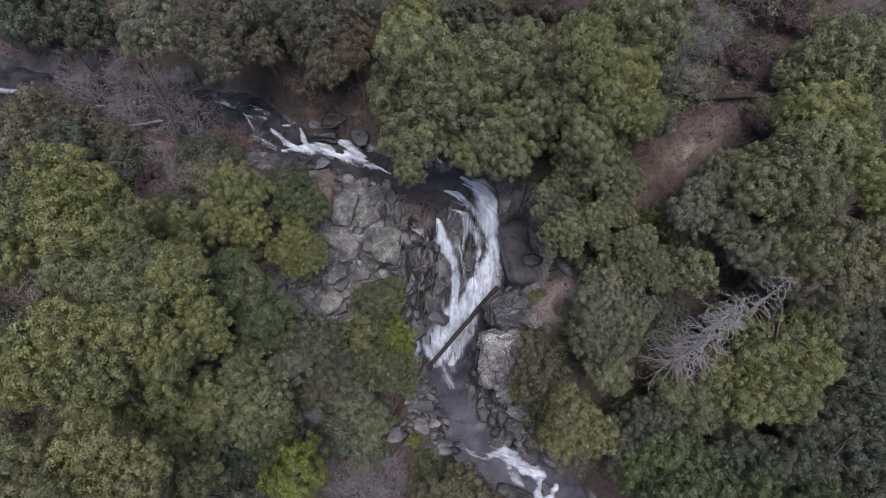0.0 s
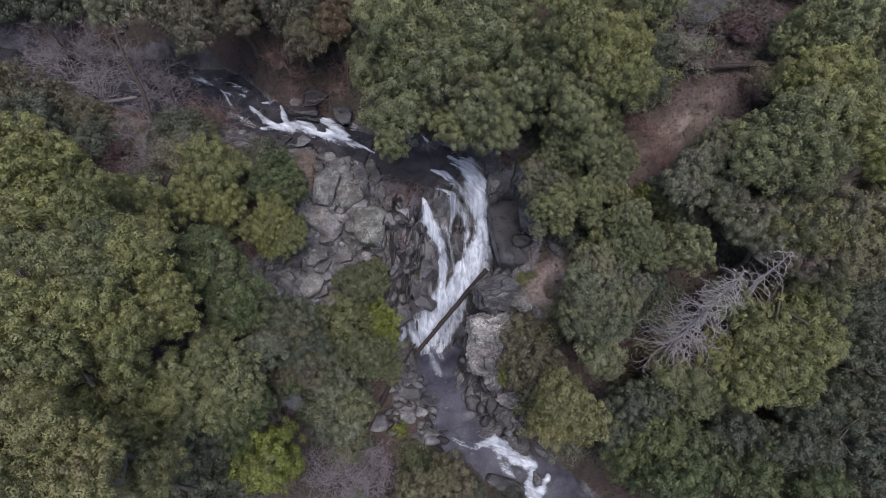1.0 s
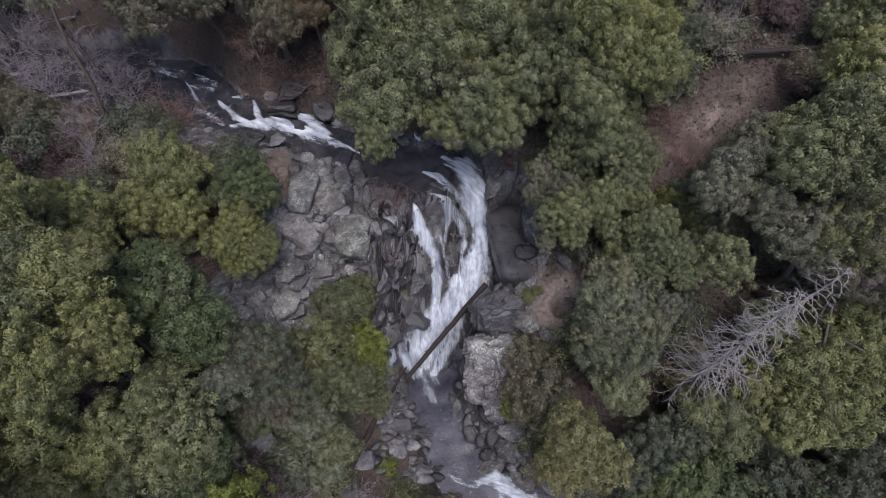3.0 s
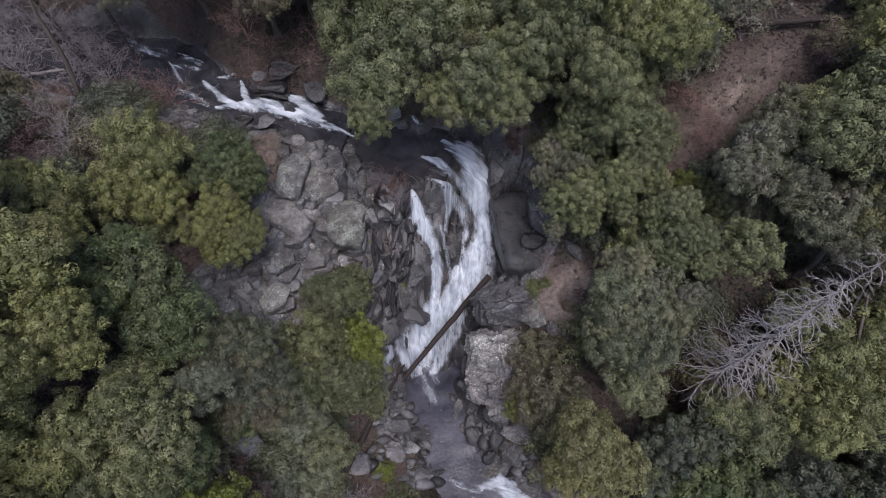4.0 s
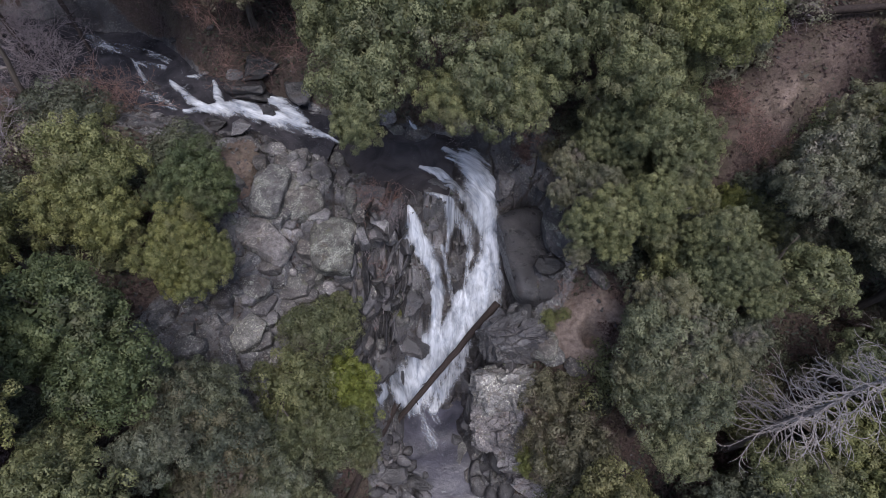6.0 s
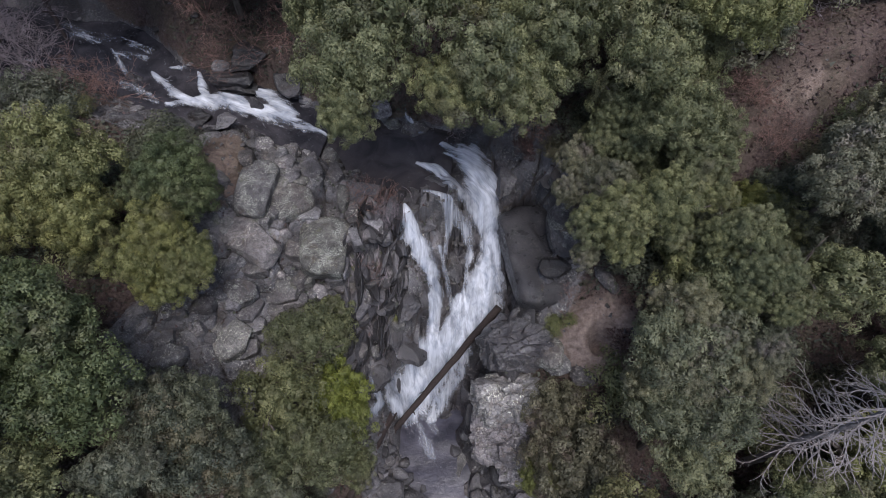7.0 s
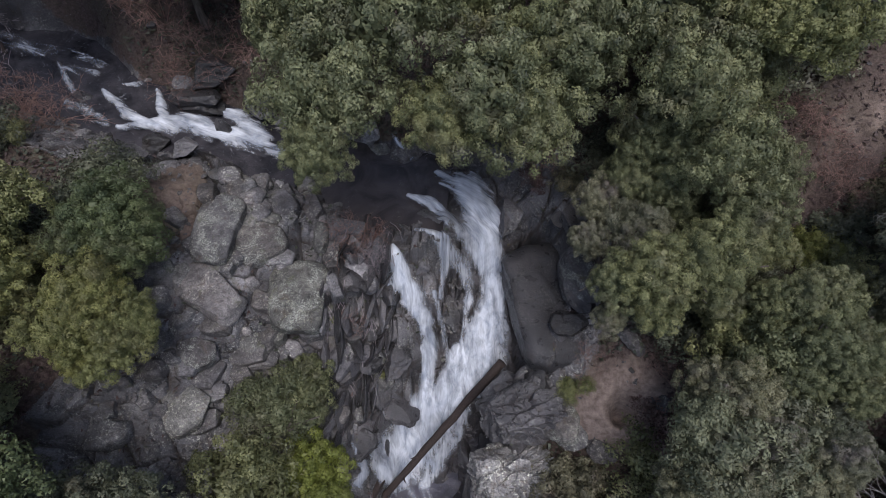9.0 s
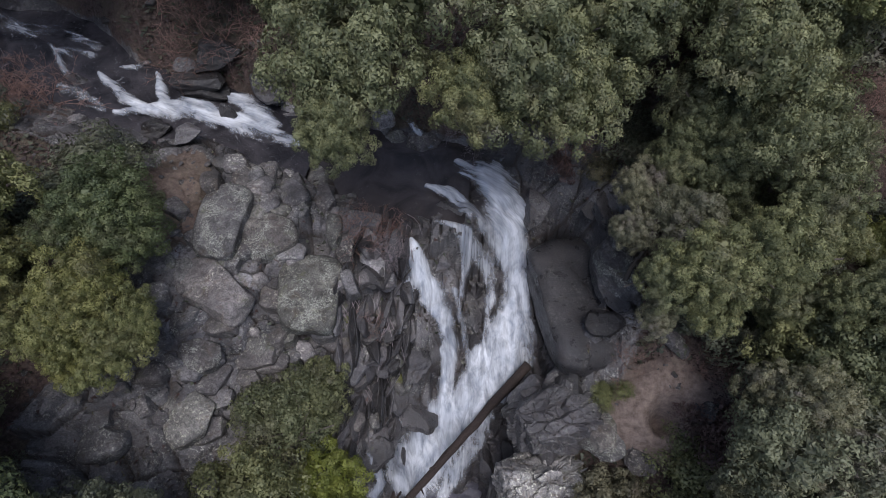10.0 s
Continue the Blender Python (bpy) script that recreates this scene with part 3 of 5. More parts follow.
def white_water(name, strands, west, east, south, north, label, category, steep=True):
    """White water as one sheet over the rock, thick where a strand runs and open between them."""
    columns, rows = int((east - west) / 0.075), int((north - south) / 0.065)
    x, y = np.meshgrid(np.linspace(west, east, columns), np.linspace(north, south, rows))
    thick = np.zeros(x.shape)
    sway = 0.6 * value_noise(x * 0.9, y * 0.8, 84)
    jitter = 0.14 * value_noise((x + sway) * 2.1, (y + sway) * 1.7, 81) + 0.12 * value_noise((x - sway) * 5.3, (y + sway) * 3.9, 82)
    for full, course in strands:
        for px, py, w in along(course, 80):
            d = np.maximum(np.hypot(x - px, y - py) + jitter * np.minimum(1, w), 0) / 1.12
            thick = np.maximum(thick, full * np.clip(1.08 - (d / w) ** 2.0, 0, 1))
    z = ground_z(x, y)
    for _ in range(3):
        z[1:-1, 1:-1] = np.maximum.reduce([z[1:-1, 1:-1], z[:-2, 1:-1], z[2:, 1:-1], z[1:-1, :-2], z[1:-1, 2:]])
    for _ in range(14):
        z[1:-1] = (z[:-2] + z[1:-1] + z[2:]) / 3
        z[:, 1:-1] = (z[:, :-2] + z[:, 1:-1] + z[:, 2:]) / 3
    brink = river_at(x, y)[1]
    z = np.where((y > 27.6) | (not steep), np.maximum(z, brink + 0.10), z)
    for _ in range(4):
        z[1:-1] = (z[:-2] + z[1:-1] + z[2:]) / 3
    z = z - 0.06 + 0.50 * thick + 0.05 * value_noise(x * 5, y * 1.5, 83) * thick
    k = (np.arange(rows - 1)[:, None] * columns + np.arange(columns - 1)[None, :]).ravel()
    faces = np.stack([k, k + columns, k + columns + 1, k + 1], 1)
    faces = faces[thick.ravel()[faces].max(axis=1) > 0.02]
    used, flat = np.unique(faces, return_inverse=True)
    faces = flat.reshape(faces.shape)
    me = mesh_of(name, np.stack([x.ravel(), y.ravel(), z.ravel()], 1)[used], faces, FOAM, smooth=True)
    me.attributes.new("body", "FLOAT", "POINT").data.foreach_set("value", thick.ravel()[used].astype(np.float32))
    slant = 1.1 * np.maximum(y - 26.6, 0) ** 1.2
    uv = np.stack([x + slant, -1.25 * y], 2) if steep else np.stack([y + 0.25 * x, 1.1 * x], 2)
    me.uv_layers.new(name="flow").data.foreach_set("uv", uv.reshape(-1, 2)[used][faces.ravel()].ravel().astype(np.float32))
    return tagged(new(name, me), label, category, kind="stuff")


white_water("waterfall", FALL_STRANDS + FOOT_STRANDS, -3.4, 6.4, 15.0, 30.4, "white waterfall parting in strands over dark wet granite", "waterfall")
white_water("cascade", CASCADE_STRANDS + UPPER_STRANDS, -22.0, -4.0, 29.4, 37.2, "white churning cascade feeding the dark pool", "cascade", False)
for k, course in enumerate(([(-27.6, 34.8, 0.2), (-26.7, 35.3, 0.45), (-26.0, 35.9, 0.2)], [(-26.6, 36.9, 0.15), (-25.8, 37.2, 0.4), (-24.8, 37.2, 0.2)], [(-22.3, 32.9, 0.2), (-21.4, 33.4, 0.4), (-20.6, 33.8, 0.2)], [(-18.2, 35.4, 0.15), (-17.4, 34.7, 0.35), (-16.8, 33.6, 0.3), (-16.0, 32.6, 0.2)], [(-30.6, 34.4, 0.2), (-29.4, 34.6, 0.4), (-28.4, 34.6, 0.2)])):
    ribbon("riffle", course, FOAM, "thin white riffle over upstream stones", "riffle", lift=0.40, rough=0.03, seed=20 + k, full=0.44)
ribbon("riffle", [(-0.9, 32.2, 0.2), (-0.4, 31.4, 0.45), (0.2, 30.9, 0.45), (0.8, 30.2, 0.25)], FOAM, "small white trickle entering the dark pool", "riffle", lift=0.40, rough=0.03, seed=16, full=0.5)
ribbon("riffle", [(-1.8, 13.2, 0.12), (-1.72, 12.7, 0.22), (-1.6, 12.2, 0.15)], FOAM, "thin white spill between the bank's dark stones", "riffle", lift=0.45, rough=0.03, seed=17, full=0.6)
white_water("rapid", RAPID_STRANDS, 1.0, 11.0, 2.4, 9.8, "white water breaking over stones below the pool", "rapid", False)
ribbon("splash_foam", [(-0.6, 16.9, 1.0), (0.2, 15.6, 1.4), (0.7, 14.2, 1.0), (0.9, 13.2, 0.5)], FOAM, "soft thinning foam drifting from the foot of the falls", "foam", lift=0.40, rough=0.03, seed=33, full=0.36)
ribbon("riffle", [(-40.0, 36.2, 0.7), (-37.2, 35.6, 0.6), (-34.6, 35.2, 0.5)], FOAM, "thin white riffle over upstream stones", "riffle", lift=0.42, rough=0.03, seed=12, full=0.45)


# ---- rocks ----
def boulder_mesh(name, seed, detail=4, cuts=11, sharp=1.0, near=0.42, material=ROCK):
    """A weathered block: a ball cut by random planes, with worn edges and small dents."""
    rng = random.Random(seed)
    bm = bmesh.new()
    bmesh.ops.create_icosphere(bm, subdivisions=detail, radius=1.0)
    planes = []
    for _ in range(cuts):
        v = Vector((rng.gauss(0, 1), rng.gauss(0, 1), rng.gauss(0, 1))).normalized()
        planes.append((v, rng.uniform(near, 0.80)))
    for v in bm.verts:
        p = v.co.copy()
        for normal, reach in planes:
            over = p.dot(normal) - reach
            if over > 0:
                p -= normal * over * sharp
        p += 0.07 * noise.noise_vector(p * 2.0 + Vector((seed, 0, 0))) + 0.04 * noise.noise_vector(p * 5 + Vector((0, seed, 0))) + 0.02 * noise.noise_vector(p * 13) - 0.05 * max(0.0, 0.12 - abs(noise.noise(p * 1.6 + Vector((3, seed, 1))))) / 0.12 * p
        v.co = p
    me = bpy.data.meshes.new(name)
    bm.to_mesh(me)
    bm.free()
    me.materials.append(material)
    me.polygons.foreach_set("use_smooth", [True] * len(me.polygons))
    return me


def slab_mesh(name, seed, material):
    """A slab of jointed bedrock: a rounded squarish block with a gently uneven top and worn corners."""
    rng = random.Random(seed)
    bm = bmesh.new()
    bmesh.ops.create_icosphere(bm, subdivisions=5, radius=1.0)
    co = np.array([v.co[:] for v in bm.verts])
    power = rng.uniform(2.8, 4.2)
    shape = co / (np.abs(co) ** power).sum(axis=1)[:, None] ** (1 / power)
    for _ in range(4):
        a = rng.uniform(0, 6.283)
        normal = np.array([math.cos(a), math.sin(a), rng.gauss(0, 0.15)])
        normal /= np.linalg.norm(normal)
        shape -= 0.9 * np.maximum(shape @ normal - rng.uniform(0.74, 0.98), 0)[:, None] * normal
    tilt = np.array([rng.gauss(0, 0.12), rng.gauss(0, 0.12)])
    shape[:, 2] += shape[:, :2] @ tilt
    wide = value_noise(shape[:, 0] * 1.3 + seed, shape[:, 1] * 1.3 + shape[:, 2], 5)
    step, crack, _ = blocks(shape[:, 0] * 1.1 + seed + 0.2 * wide, shape[:, 1] * 1.4 + 0.4 * shape[:, 2], seed)
    fine = value_noise(shape[:, 0] * 7 + seed, shape[:, 1] * 7 + 5 * shape[:, 2], 6)
    shape *= (1 + 0.07 * wide + 0.05 * step - 0.03 * crack + 0.018 * fine)[:, None]
    for v, p in zip(bm.verts, shape):
        v.co = p
    me = bpy.data.meshes.new(name)
    bm.to_mesh(me)
    bm.free()
    me.materials.append(material)
    me.polygons.foreach_set("use_smooth", [True] * len(me.polygons))
    return me


def mass_mesh(name, seed, material):
    """A squarish mass of bedrock, split by joints into plates of different height."""
    rng = random.Random(seed)
    bm = bmesh.new()
    bmesh.ops.create_icosphere(bm, subdivisions=6, radius=1.0)
    co = np.array([v.co[:] for v in bm.verts])
    shape = co / (np.abs(co) ** 4.5).sum(axis=1)[:, None] ** (1 / 4.5) * 0.86
    for _ in range(5):
        normal = np.array([rng.gauss(0, 1), rng.gauss(0, 1), rng.gauss(0.2, 0.6)])
        normal /= np.linalg.norm(normal)
        over = np.maximum(shape @ normal - rng.uniform(0.72, 0.9), 0)
        shape -= over[:, None] * normal
    wander = 0.25 * value_noise(shape[:, 0] * 3 + seed, shape[:, 1] * 3 + shape[:, 2], 5)
    h, crack, _ = blocks(shape[:, 0] * 2.2 + 0.5 * shape[:, 2] + wander, shape[:, 1] * 2.9 - 0.8 * shape[:, 2] + wander, seed)
    h2, crack2, _ = blocks(shape[:, 0] * 5 + shape[:, 2] * 2 + 2 * wander, shape[:, 1] * 3.6 + shape[:, 2] * 2, seed + 9)
    shape *= (1 + 0.20 * h + 0.07 * h2 - 0.11 * crack - 0.05 * crack2 + 0.012 * value_noise(shape[:, 0] * 14, shape[:, 1] * 14 + shape[:, 2] * 9, 6))[:, None]
    for v, p in zip(bm.verts, shape):
        v.co = p
    me = bpy.data.meshes.new(name)
    bm.to_mesh(me)
    bm.free()
    me.materials.append(material)
    return me


DRY = [boulder_mesh("boulder", 100 + k, detail=5, cuts=14, near=0.56) for k in range(7)]
WET = [boulder_mesh("boulder", 200 + k, detail=5, cuts=12, material=WET_ROCK) for k in range(5)]
RIB = [boulder_mesh("rock_rib", 250 + k, cuts=8, near=0.30, material=WET_ROCK) for k in range(8)]
MASS = [mass_mesh("boulder", 280 + k, BLEACHED_ROCK) for k in range(3)]
DARK_MASS = [mass_mesh("boulder", 290 + k, WET_ROCK) for k in range(2)]
SLAB = [slab_mesh("granite_block", 320 + k, ROCK) for k in range(6)]
LICHEN_SLAB = [slab_mesh("granite_block", 330 + k, LICHEN_ROCK) for k in range(3)]
PALE_SLAB = [slab_mesh("granite_block", 340 + k, PALE_ROCK) for k in range(4)]
WET_SLAB = [slab_mesh("granite_block", 350 + k, WET_ROCK) for k in range(3)]
PEBBLE = [boulder_mesh("stone", 300 + k, detail=2, cuts=9) for k in range(6)]
PEBBLE_WET = [boulder_mesh("stone", 400 + k, detail=2, cuts=9, material=WET_ROCK) for k in range(6)]
rock_rng = random.Random(5)


def put_rock(name, meshes, x, y, sx, sy, sz, turn, label, category, group, sink=0.35, tip=8, z=None):
    ob = new(name, rock_rng.choice(meshes))
    base = float(ground_z(np.array([x]), np.array([y]))[0]) if z is None else z
    ob.matrix_basis = pose(x, y, base + sz * (0.5 - sink), rock_rng.uniform(-tip, tip), rock_rng.uniform(-tip, tip), turn) @ Matrix.Diagonal((sx * 0.62, sy * 0.62, sz * 0.62, 1))
    return tagged(ob, label, category, group)


# jointed slabs of the terrace: x, y, length, width, turn
LICHEN_PLACES = [(-7.92, 25.1, 2.9, 1.71, -96), (-6.25, 24.95, 2.0, 1.66, 23), (-4.59, 22.76, 2.85, 2.29, -89), (-9.14, 21.15, 1.1, 0.9, -15), (-8.53, 20.12, 1.48, 1.13, -16)]
PALE_PLACES = [
    (-8.08, 22.5, 2.57, 1.94, -30), (-6.82, 26.8, 0.81, 0.66, 11), (-7.89, 27.96, 0.88, 0.77, 1), (-7.01, 23.01, 0.77, 0.49, -11), (-6.52, 23.06, 0.62, 0.35, 48),
    (-8.93, 18.08, 1.84, 1.9, -43), (-6.63, 21.26, 0.35, 0.34, -1), (-4.97, 21.03, 0.72, 0.55, -16), (-2.6, 20.98, 2.14, 0.67, 13), (-1.93, 24.14, 1.77, 0.79, -49)]
GREY_PLACES = [
    (-9.84, 25.69, 1.18, 0.7, -44), (-8.92, 24.52, 0.9, 0.68, -45), (-5.95, 26.02, 0.94, 0.69, -32), (-5.48, 27.04, 1.03, 1.3, 16), (-4.39, 27.44, 0.92, 1.37, 23),
    (-6.6, 27.93, 1.18, 0.65, 83), (-8.48, 26.68, 1.05, 0.73, -75), (-3.75, 25.65, 1.46, 0.63, -84), (-10.14, 21.99, 1.22, 1.07, -5), (-7.86, 21.18, 1.25, 0.75, -5),
    (-9.51, 19.99, 0.73, 0.66, -56), (-9.93, 19.38, 1.02, 0.77, -4), (-10.15, 18.29, 0.75, 0.64, -45), (-8.31, 19.23, 1.0, 0.82, -25), (-5.75, 22.01, 0.91, 0.7, -1),
    (-5.47, 21.24, 0.61, 0.61, -9), (-4.1, 20.33, 1.03, 1.07, -14)]
GREY_MORE = [
    (-6.59, 20.5, 1.62, 1.04, -1), (-11.29, 17.0, 1.44, 1.01, 21), (-11.41, 17.76, 0.82, 0.79, 15), (-7.25, 18.18, 0.57, 0.55, -12), (-2.93, 23.05, 1.13, 0.57, -61),
    (-1.17, 22.6, 0.95, 0.75, -26), (-7.03, 27.49, 0.75, 0.62, 36), (-3.33, 24.61, 1.1, 0.6, -72), (-7.31, 26.01, 0.57, 0.45, 26), (-5.44, 27.72, 0.5, 0.66, -41),
    (-7.59, 18.81, 0.71, 0.35, 68), (-10.77, 18.81, 0.41, 0.36, 34), (-1.13, 20.44, 0.94, 0.72, -50), (-2.26, 19.18, 1.26, 0.61, -82), (-5.0, 28.87, 1.01, 1.68, 6),
    (-5.96, 22.5, 0.95, 0.96, -4), (-4.07, 21.66, 1.0, 0.82, -12)]
for places, meshes, label in ((LICHEN_PLACES, LICHEN_SLAB, "grey granite slab crusted with pale lichen on the terrace"), (PALE_PLACES, PALE_SLAB, "smooth pale grey granite slab on the terrace"), (GREY_PLACES + GREY_MORE, SLAB, "worn brownish grey granite slab on the terrace")):
    for x, y, length, width, turn in places:
        put_rock("granite_block", meshes, x, y, length * 0.96, width * 0.96, 0.5 + 0.42 * width, turn, label, "boulder", "terrace slabs", sink=0.60, tip=5)
# low slabs that fill the joints between the large ones
for k in range(150):
    a, r = rock_rng.uniform(0, 6.283), math.sqrt(rock_rng.random())
    x, y, w = -6.3 + 5.2 * r * math.cos(a), 22.8 + 5.8 * r * math.sin(a), rock_rng.uniform(0.35, 0.85)
    if math.hypot(x + 4.55, y - 25.05) < 1.0 or x < -8.7 and y > 23.4:
        continue
    put_rock("granite_block", SLAB if k % 6 else PALE_SLAB, x, y, w * rock_rng.uniform(1.0, 1.8), w, 0.3 + 0.3 * w, rock_rng.gauss(-20, 40), "worn brownish grey granite slab on the terrace", "boulder", "terrace slabs", sink=0.55, tip=9)
put_rock("granite_block", WET_SLAB, 6.0, 5.4, 2.6, 1.1, 1.1, -22, "long dark wet slab splitting the rapid", "boulder", "river boulders", sink=0.2, tip=4)
put_rock("granite_block", WET_SLAB, 8.6, 5.9, 0.6, 1.1, 0.9, 10, "dark wet stone standing in the rapid", "boulder", "river boulders", sink=0.1, tip=4)
put_rock("granite_block", WET_SLAB, 6.8, 23.0, 3.2, 5.0, 2.4, 12, "smooth dark undercut rock face beside the falls", "boulder", "gorge boulders", sink=0.4, tip=3)
put_rock("granite_block", LICHEN_SLAB, 7.7, 23.3, 1.1, 2.4, 1.6, 4, "lichen-crusted ledge above the dark rock face", "boulder", "gorge boulders", sink=0.2, tip=3)
put_rock("granite_block", LICHEN_SLAB, 6.9, 17.7, 1.1, 1.5, 1.1, -15, "lichen-crusted boulder beside the bare mound", "boulder", "gorge boulders", sink=0.2, tip=6)
GORGE = [
    (7.8, 23.0, 1.4, 3.1, 0.9, 5), (7.2, 21.3, 1.4, 1.2, 0.8, 0), (5.2, 27.7, 1.3, 2.8, 0.9, 5),
    (5.2, 18.7, 3.2, 2.7, 1.8, 10), (3.5, 17.6, 1.1, 1.8, 0.7, 0), (-2.5, 21.1, 2.1, 1.1, 0.7, 10),
    (-2.2, 23.8, 1.0, 2.5, 0.7, 25), (-0.6, 22.5, 0.9, 1.4, 0.8, 0), (-0.4, 21.1, 1.3, 2.4, 0.8, 0), (-0.4, 19.4, 1.7, 2.2, 1.1, 10),
    (-1.7, 20.1, 1.5, 2.8, 1.0, 5), (-2.3, 17.7, 1.5, 1.9, 1.0, 0), (2.25, 23.6, 0.8, 2.2, 0.7, -2), (1.3, 26.9, 1.6, 1.5, 1.0, -30),
    (0.9, 25.0, 0.7, 1.2, 0.6, -20)]
for row in GORGE:
    put_rock("boulder", WET, *row, "dark wet granite block beside the falls", "boulder", "gorge boulders", tip=14)
BANKS = [
    (-12.1, 30.4, 1.6, 1.3, 0.9, 0), (-10.1, 29.4, 1.3, 1.1, 0.7, 0), (-12.3, 28.6, 1.5, 1.0, 0.7, 5), (-10.3, 33.2, 2.7, 1.4, 0.9, -5),
    (-9.7, 34.2, 2.3, 2.1, 1.4, 0), (-11.2, 33.9, 0.9, 1.2, 0.6, 0), (-7.3, 33.2, 1.4, 2.3, 0.9, 30), (-9.3, 32.4, 0.7, 0.6, 0.4, 0),
    (-1.9, 31.9, 0.7, 0.8, 0.5, 0), (-0.1, 31.1, 1.7, 1.0, 0.7, 10), (-16.5, 32.9, 1.6, 1.4, 0.9, 0), (7.1, 17.5, 1.7, 1.8, 1.1, 20),
    (8.5, 16.6, 1.4, 1.0, 0.6, -10), (10.9, 18.1, 0.9, 0.9, 0.6, 0), (9.6, 20.5, 0.8, 1.4, 0.5, 30), (-1.4, 31.6, 1.7, 1.0, 0.6, 0)]
BANKS_MORE = [
    (-0.5, 11.8, 2.0, 0.9, 0.6, -10), (1.1, 9.6, 1.7, 1.1, 0.7, -20), (-1.5, 12.3, 1.7, 1.3, 0.9, 0), (-1.9, 10.6, 1.7, 1.5, 1.0, 0),
    (-2.6, 9.4, 1.2, 1.2, 0.8, 0), (5.0, 9.4, 2.4, 1.8, 1.2, 0), (6.1, 10.5, 2.0, 1.7, 1.1, 0), (-8.7, 8.1, 1.1, 1.5, 0.7, 0),
    (-10.0, 9.8, 2.1, 2.2, 1.4, 0), (7.3, 8.6, 2.4, 1.8, 1.2, 0), (-4.0, 9.8, 1.7, 1.8, 1.1, 0), (2.6, 14.0, 1.3, 2.2, 0.8, 0),
    (-0.1, 8.9, 1.6, 1.1, 0.7, 10)]
for row in BANKS + BANKS_MORE:
    put_rock("boulder", WET if row[0] < -7.0 and row[1] > 28 or row[0] < 3.0 and row[1] < 13 else DRY, *row, "rounded grey boulder at the river's edge", "boulder", "river boulders")
# the pale cracked mass beside the pool, with a dark block above it
for x, y, sx, sy, sz, turn, meshes in ((4.9, 15.9, 3.3, 2.6, 2.9, 10, MASS), (4.7, 14.2, 3.2, 2.6, 2.9, -6, MASS), (5.7, 13.0, 2.6, 2.0, 2.4, 14, MASS), (6.1, 15.2, 2.0, 2.8, 2.2, -12, MASS), (3.35, 15.9, 1.1, 2.6, 2.2, -8, WET), (3.0, 17.2, 0.9, 2.0, 2.0, 6, WET), (5.2, 18.2, 3.3, 2.5, 2.2, 12, DARK_MASS), (6.4, 11.4, 2.0, 1.3, 1.1, -5, MASS)):
    put_rock("boulder", meshes, x, y, sx, sy, sz, turn, "dark wet granite block above the pool" if meshes in (WET, DARK_MASS) else "massive cracked pale granite block beside the pool", "boulder", "gorge boulders", tip=7, sink=0.26)
put_rock("boulder", WET, -9.0, 31.5, 0.75, 0.7, 1.5, 20, "dark stone standing out of the white cascade", "boulder", "river boulders", sink=0.0)
put_rock("boulder", WET, -10.4, 33.3, 2.6, 1.5, 1.3, -5, "rounded grey boulder at the river's edge", "boulder", "river boulders", sink=0.2)
put_rock("boulder", MASS, -1.9, 32.0, 0.9, 0.9, 0.9, 20, "pale boulder at the edge of the dark pool", "boulder", "river boulders", sink=0.15)
# upright ribs of broken bedrock left of the falls, and dark ones on the far side
for k in range(85):
    v = rock_rng.random()
    y = 17.2 + 8.6 * v
    x = -1.0 - 3.0 * rock_rng.random() ** 1.2 - 0.3 * math.sin(v * 6)
    put_rock("rock_rib", RIB, x, y, rock_rng.uniform(0.28, 0.75), rock_rng.uniform(1.0, 2.8), rock_rng.uniform(0.7, 1.7), rock_rng.uniform(-28, 14),
             "dark upright rib of fractured granite beside the falls", "rock", "ribs beside the falls", tip=24, sink=0.45)
for k in range(16):
    y = rock_rng.uniform(14.2, 27.0)
    x = float(np.interp(y, [14, 18, 21, 24, 27], [3.4, 4.2, 5.8, 6.6, 6.4])) + rock_rng.uniform(0, 1.5)
    put_rock("rock_rib", RIB, x, y, rock_rng.uniform(0.5, 1.3), rock_rng.uniform(0.8, 1.9), rock_rng.uniform(0.6, 1.4), rock_rng.uniform(-20, 30),
             "dark upright rib of fractured granite beside the falls", "rock", "ribs beside the falls", tip=24, sink=0.45)
# smaller stones: on the terrace, along both banks, in the bed
for k in range(60):
    a, r = rock_rng.uniform(0, 6.283), math.sqrt(rock_rng.random())
    s = 0.16 + 0.42 * rock_rng.random() ** 2
    put_rock("stone", PEBBLE, -6.2 + 6.4 * r * math.cos(a), 22.6 + 6.2 * r * math.sin(a), s * rock_rng.uniform(0.9, 1.6), s, s * rock_rng.uniform(0.5, 0.9), rock_rng.uniform(0, 360),
             "small broken granite stone on the terrace", "stone", "terrace stones", sink=0.3)
for k in range(120):
    t = rock_rng.random()
    leg = rock_rng.choice([(15, 16), (16, 17), (17, 18), (18, 19), (18, 19), (19, 20), (19, 20), (16, 17), (3, 4), (4, 5), (5, 6), (1, 2)])
    a, b = RIVER[leg[0]], RIVER[leg[1]]
    side = rock_rng.choice((-1, 1))
    off = side * (a[3] * rock_rng.uniform(0.55, 1.0) + rock_rng.expovariate(0.9))
    dx, dy = b[0] - a[0], b[1] - a[1]
    n = math.hypot(dx, dy)
    s = 0.25 + 0.75 * rock_rng.random() ** 2.2
    put_rock("stone", PEBBLE_WET if rock_rng.random() < 0.55 else PEBBLE, a[0] + t * dx + off * dy / n, a[1] + t * dy - off * dx / n, s * rock_rng.uniform(1.0, 1.7), s, s * rock_rng.uniform(0.45, 0.8),
             rock_rng.uniform(0, 360), "wet stone in the river's bed", "stone", "river stones", sink=0.22)
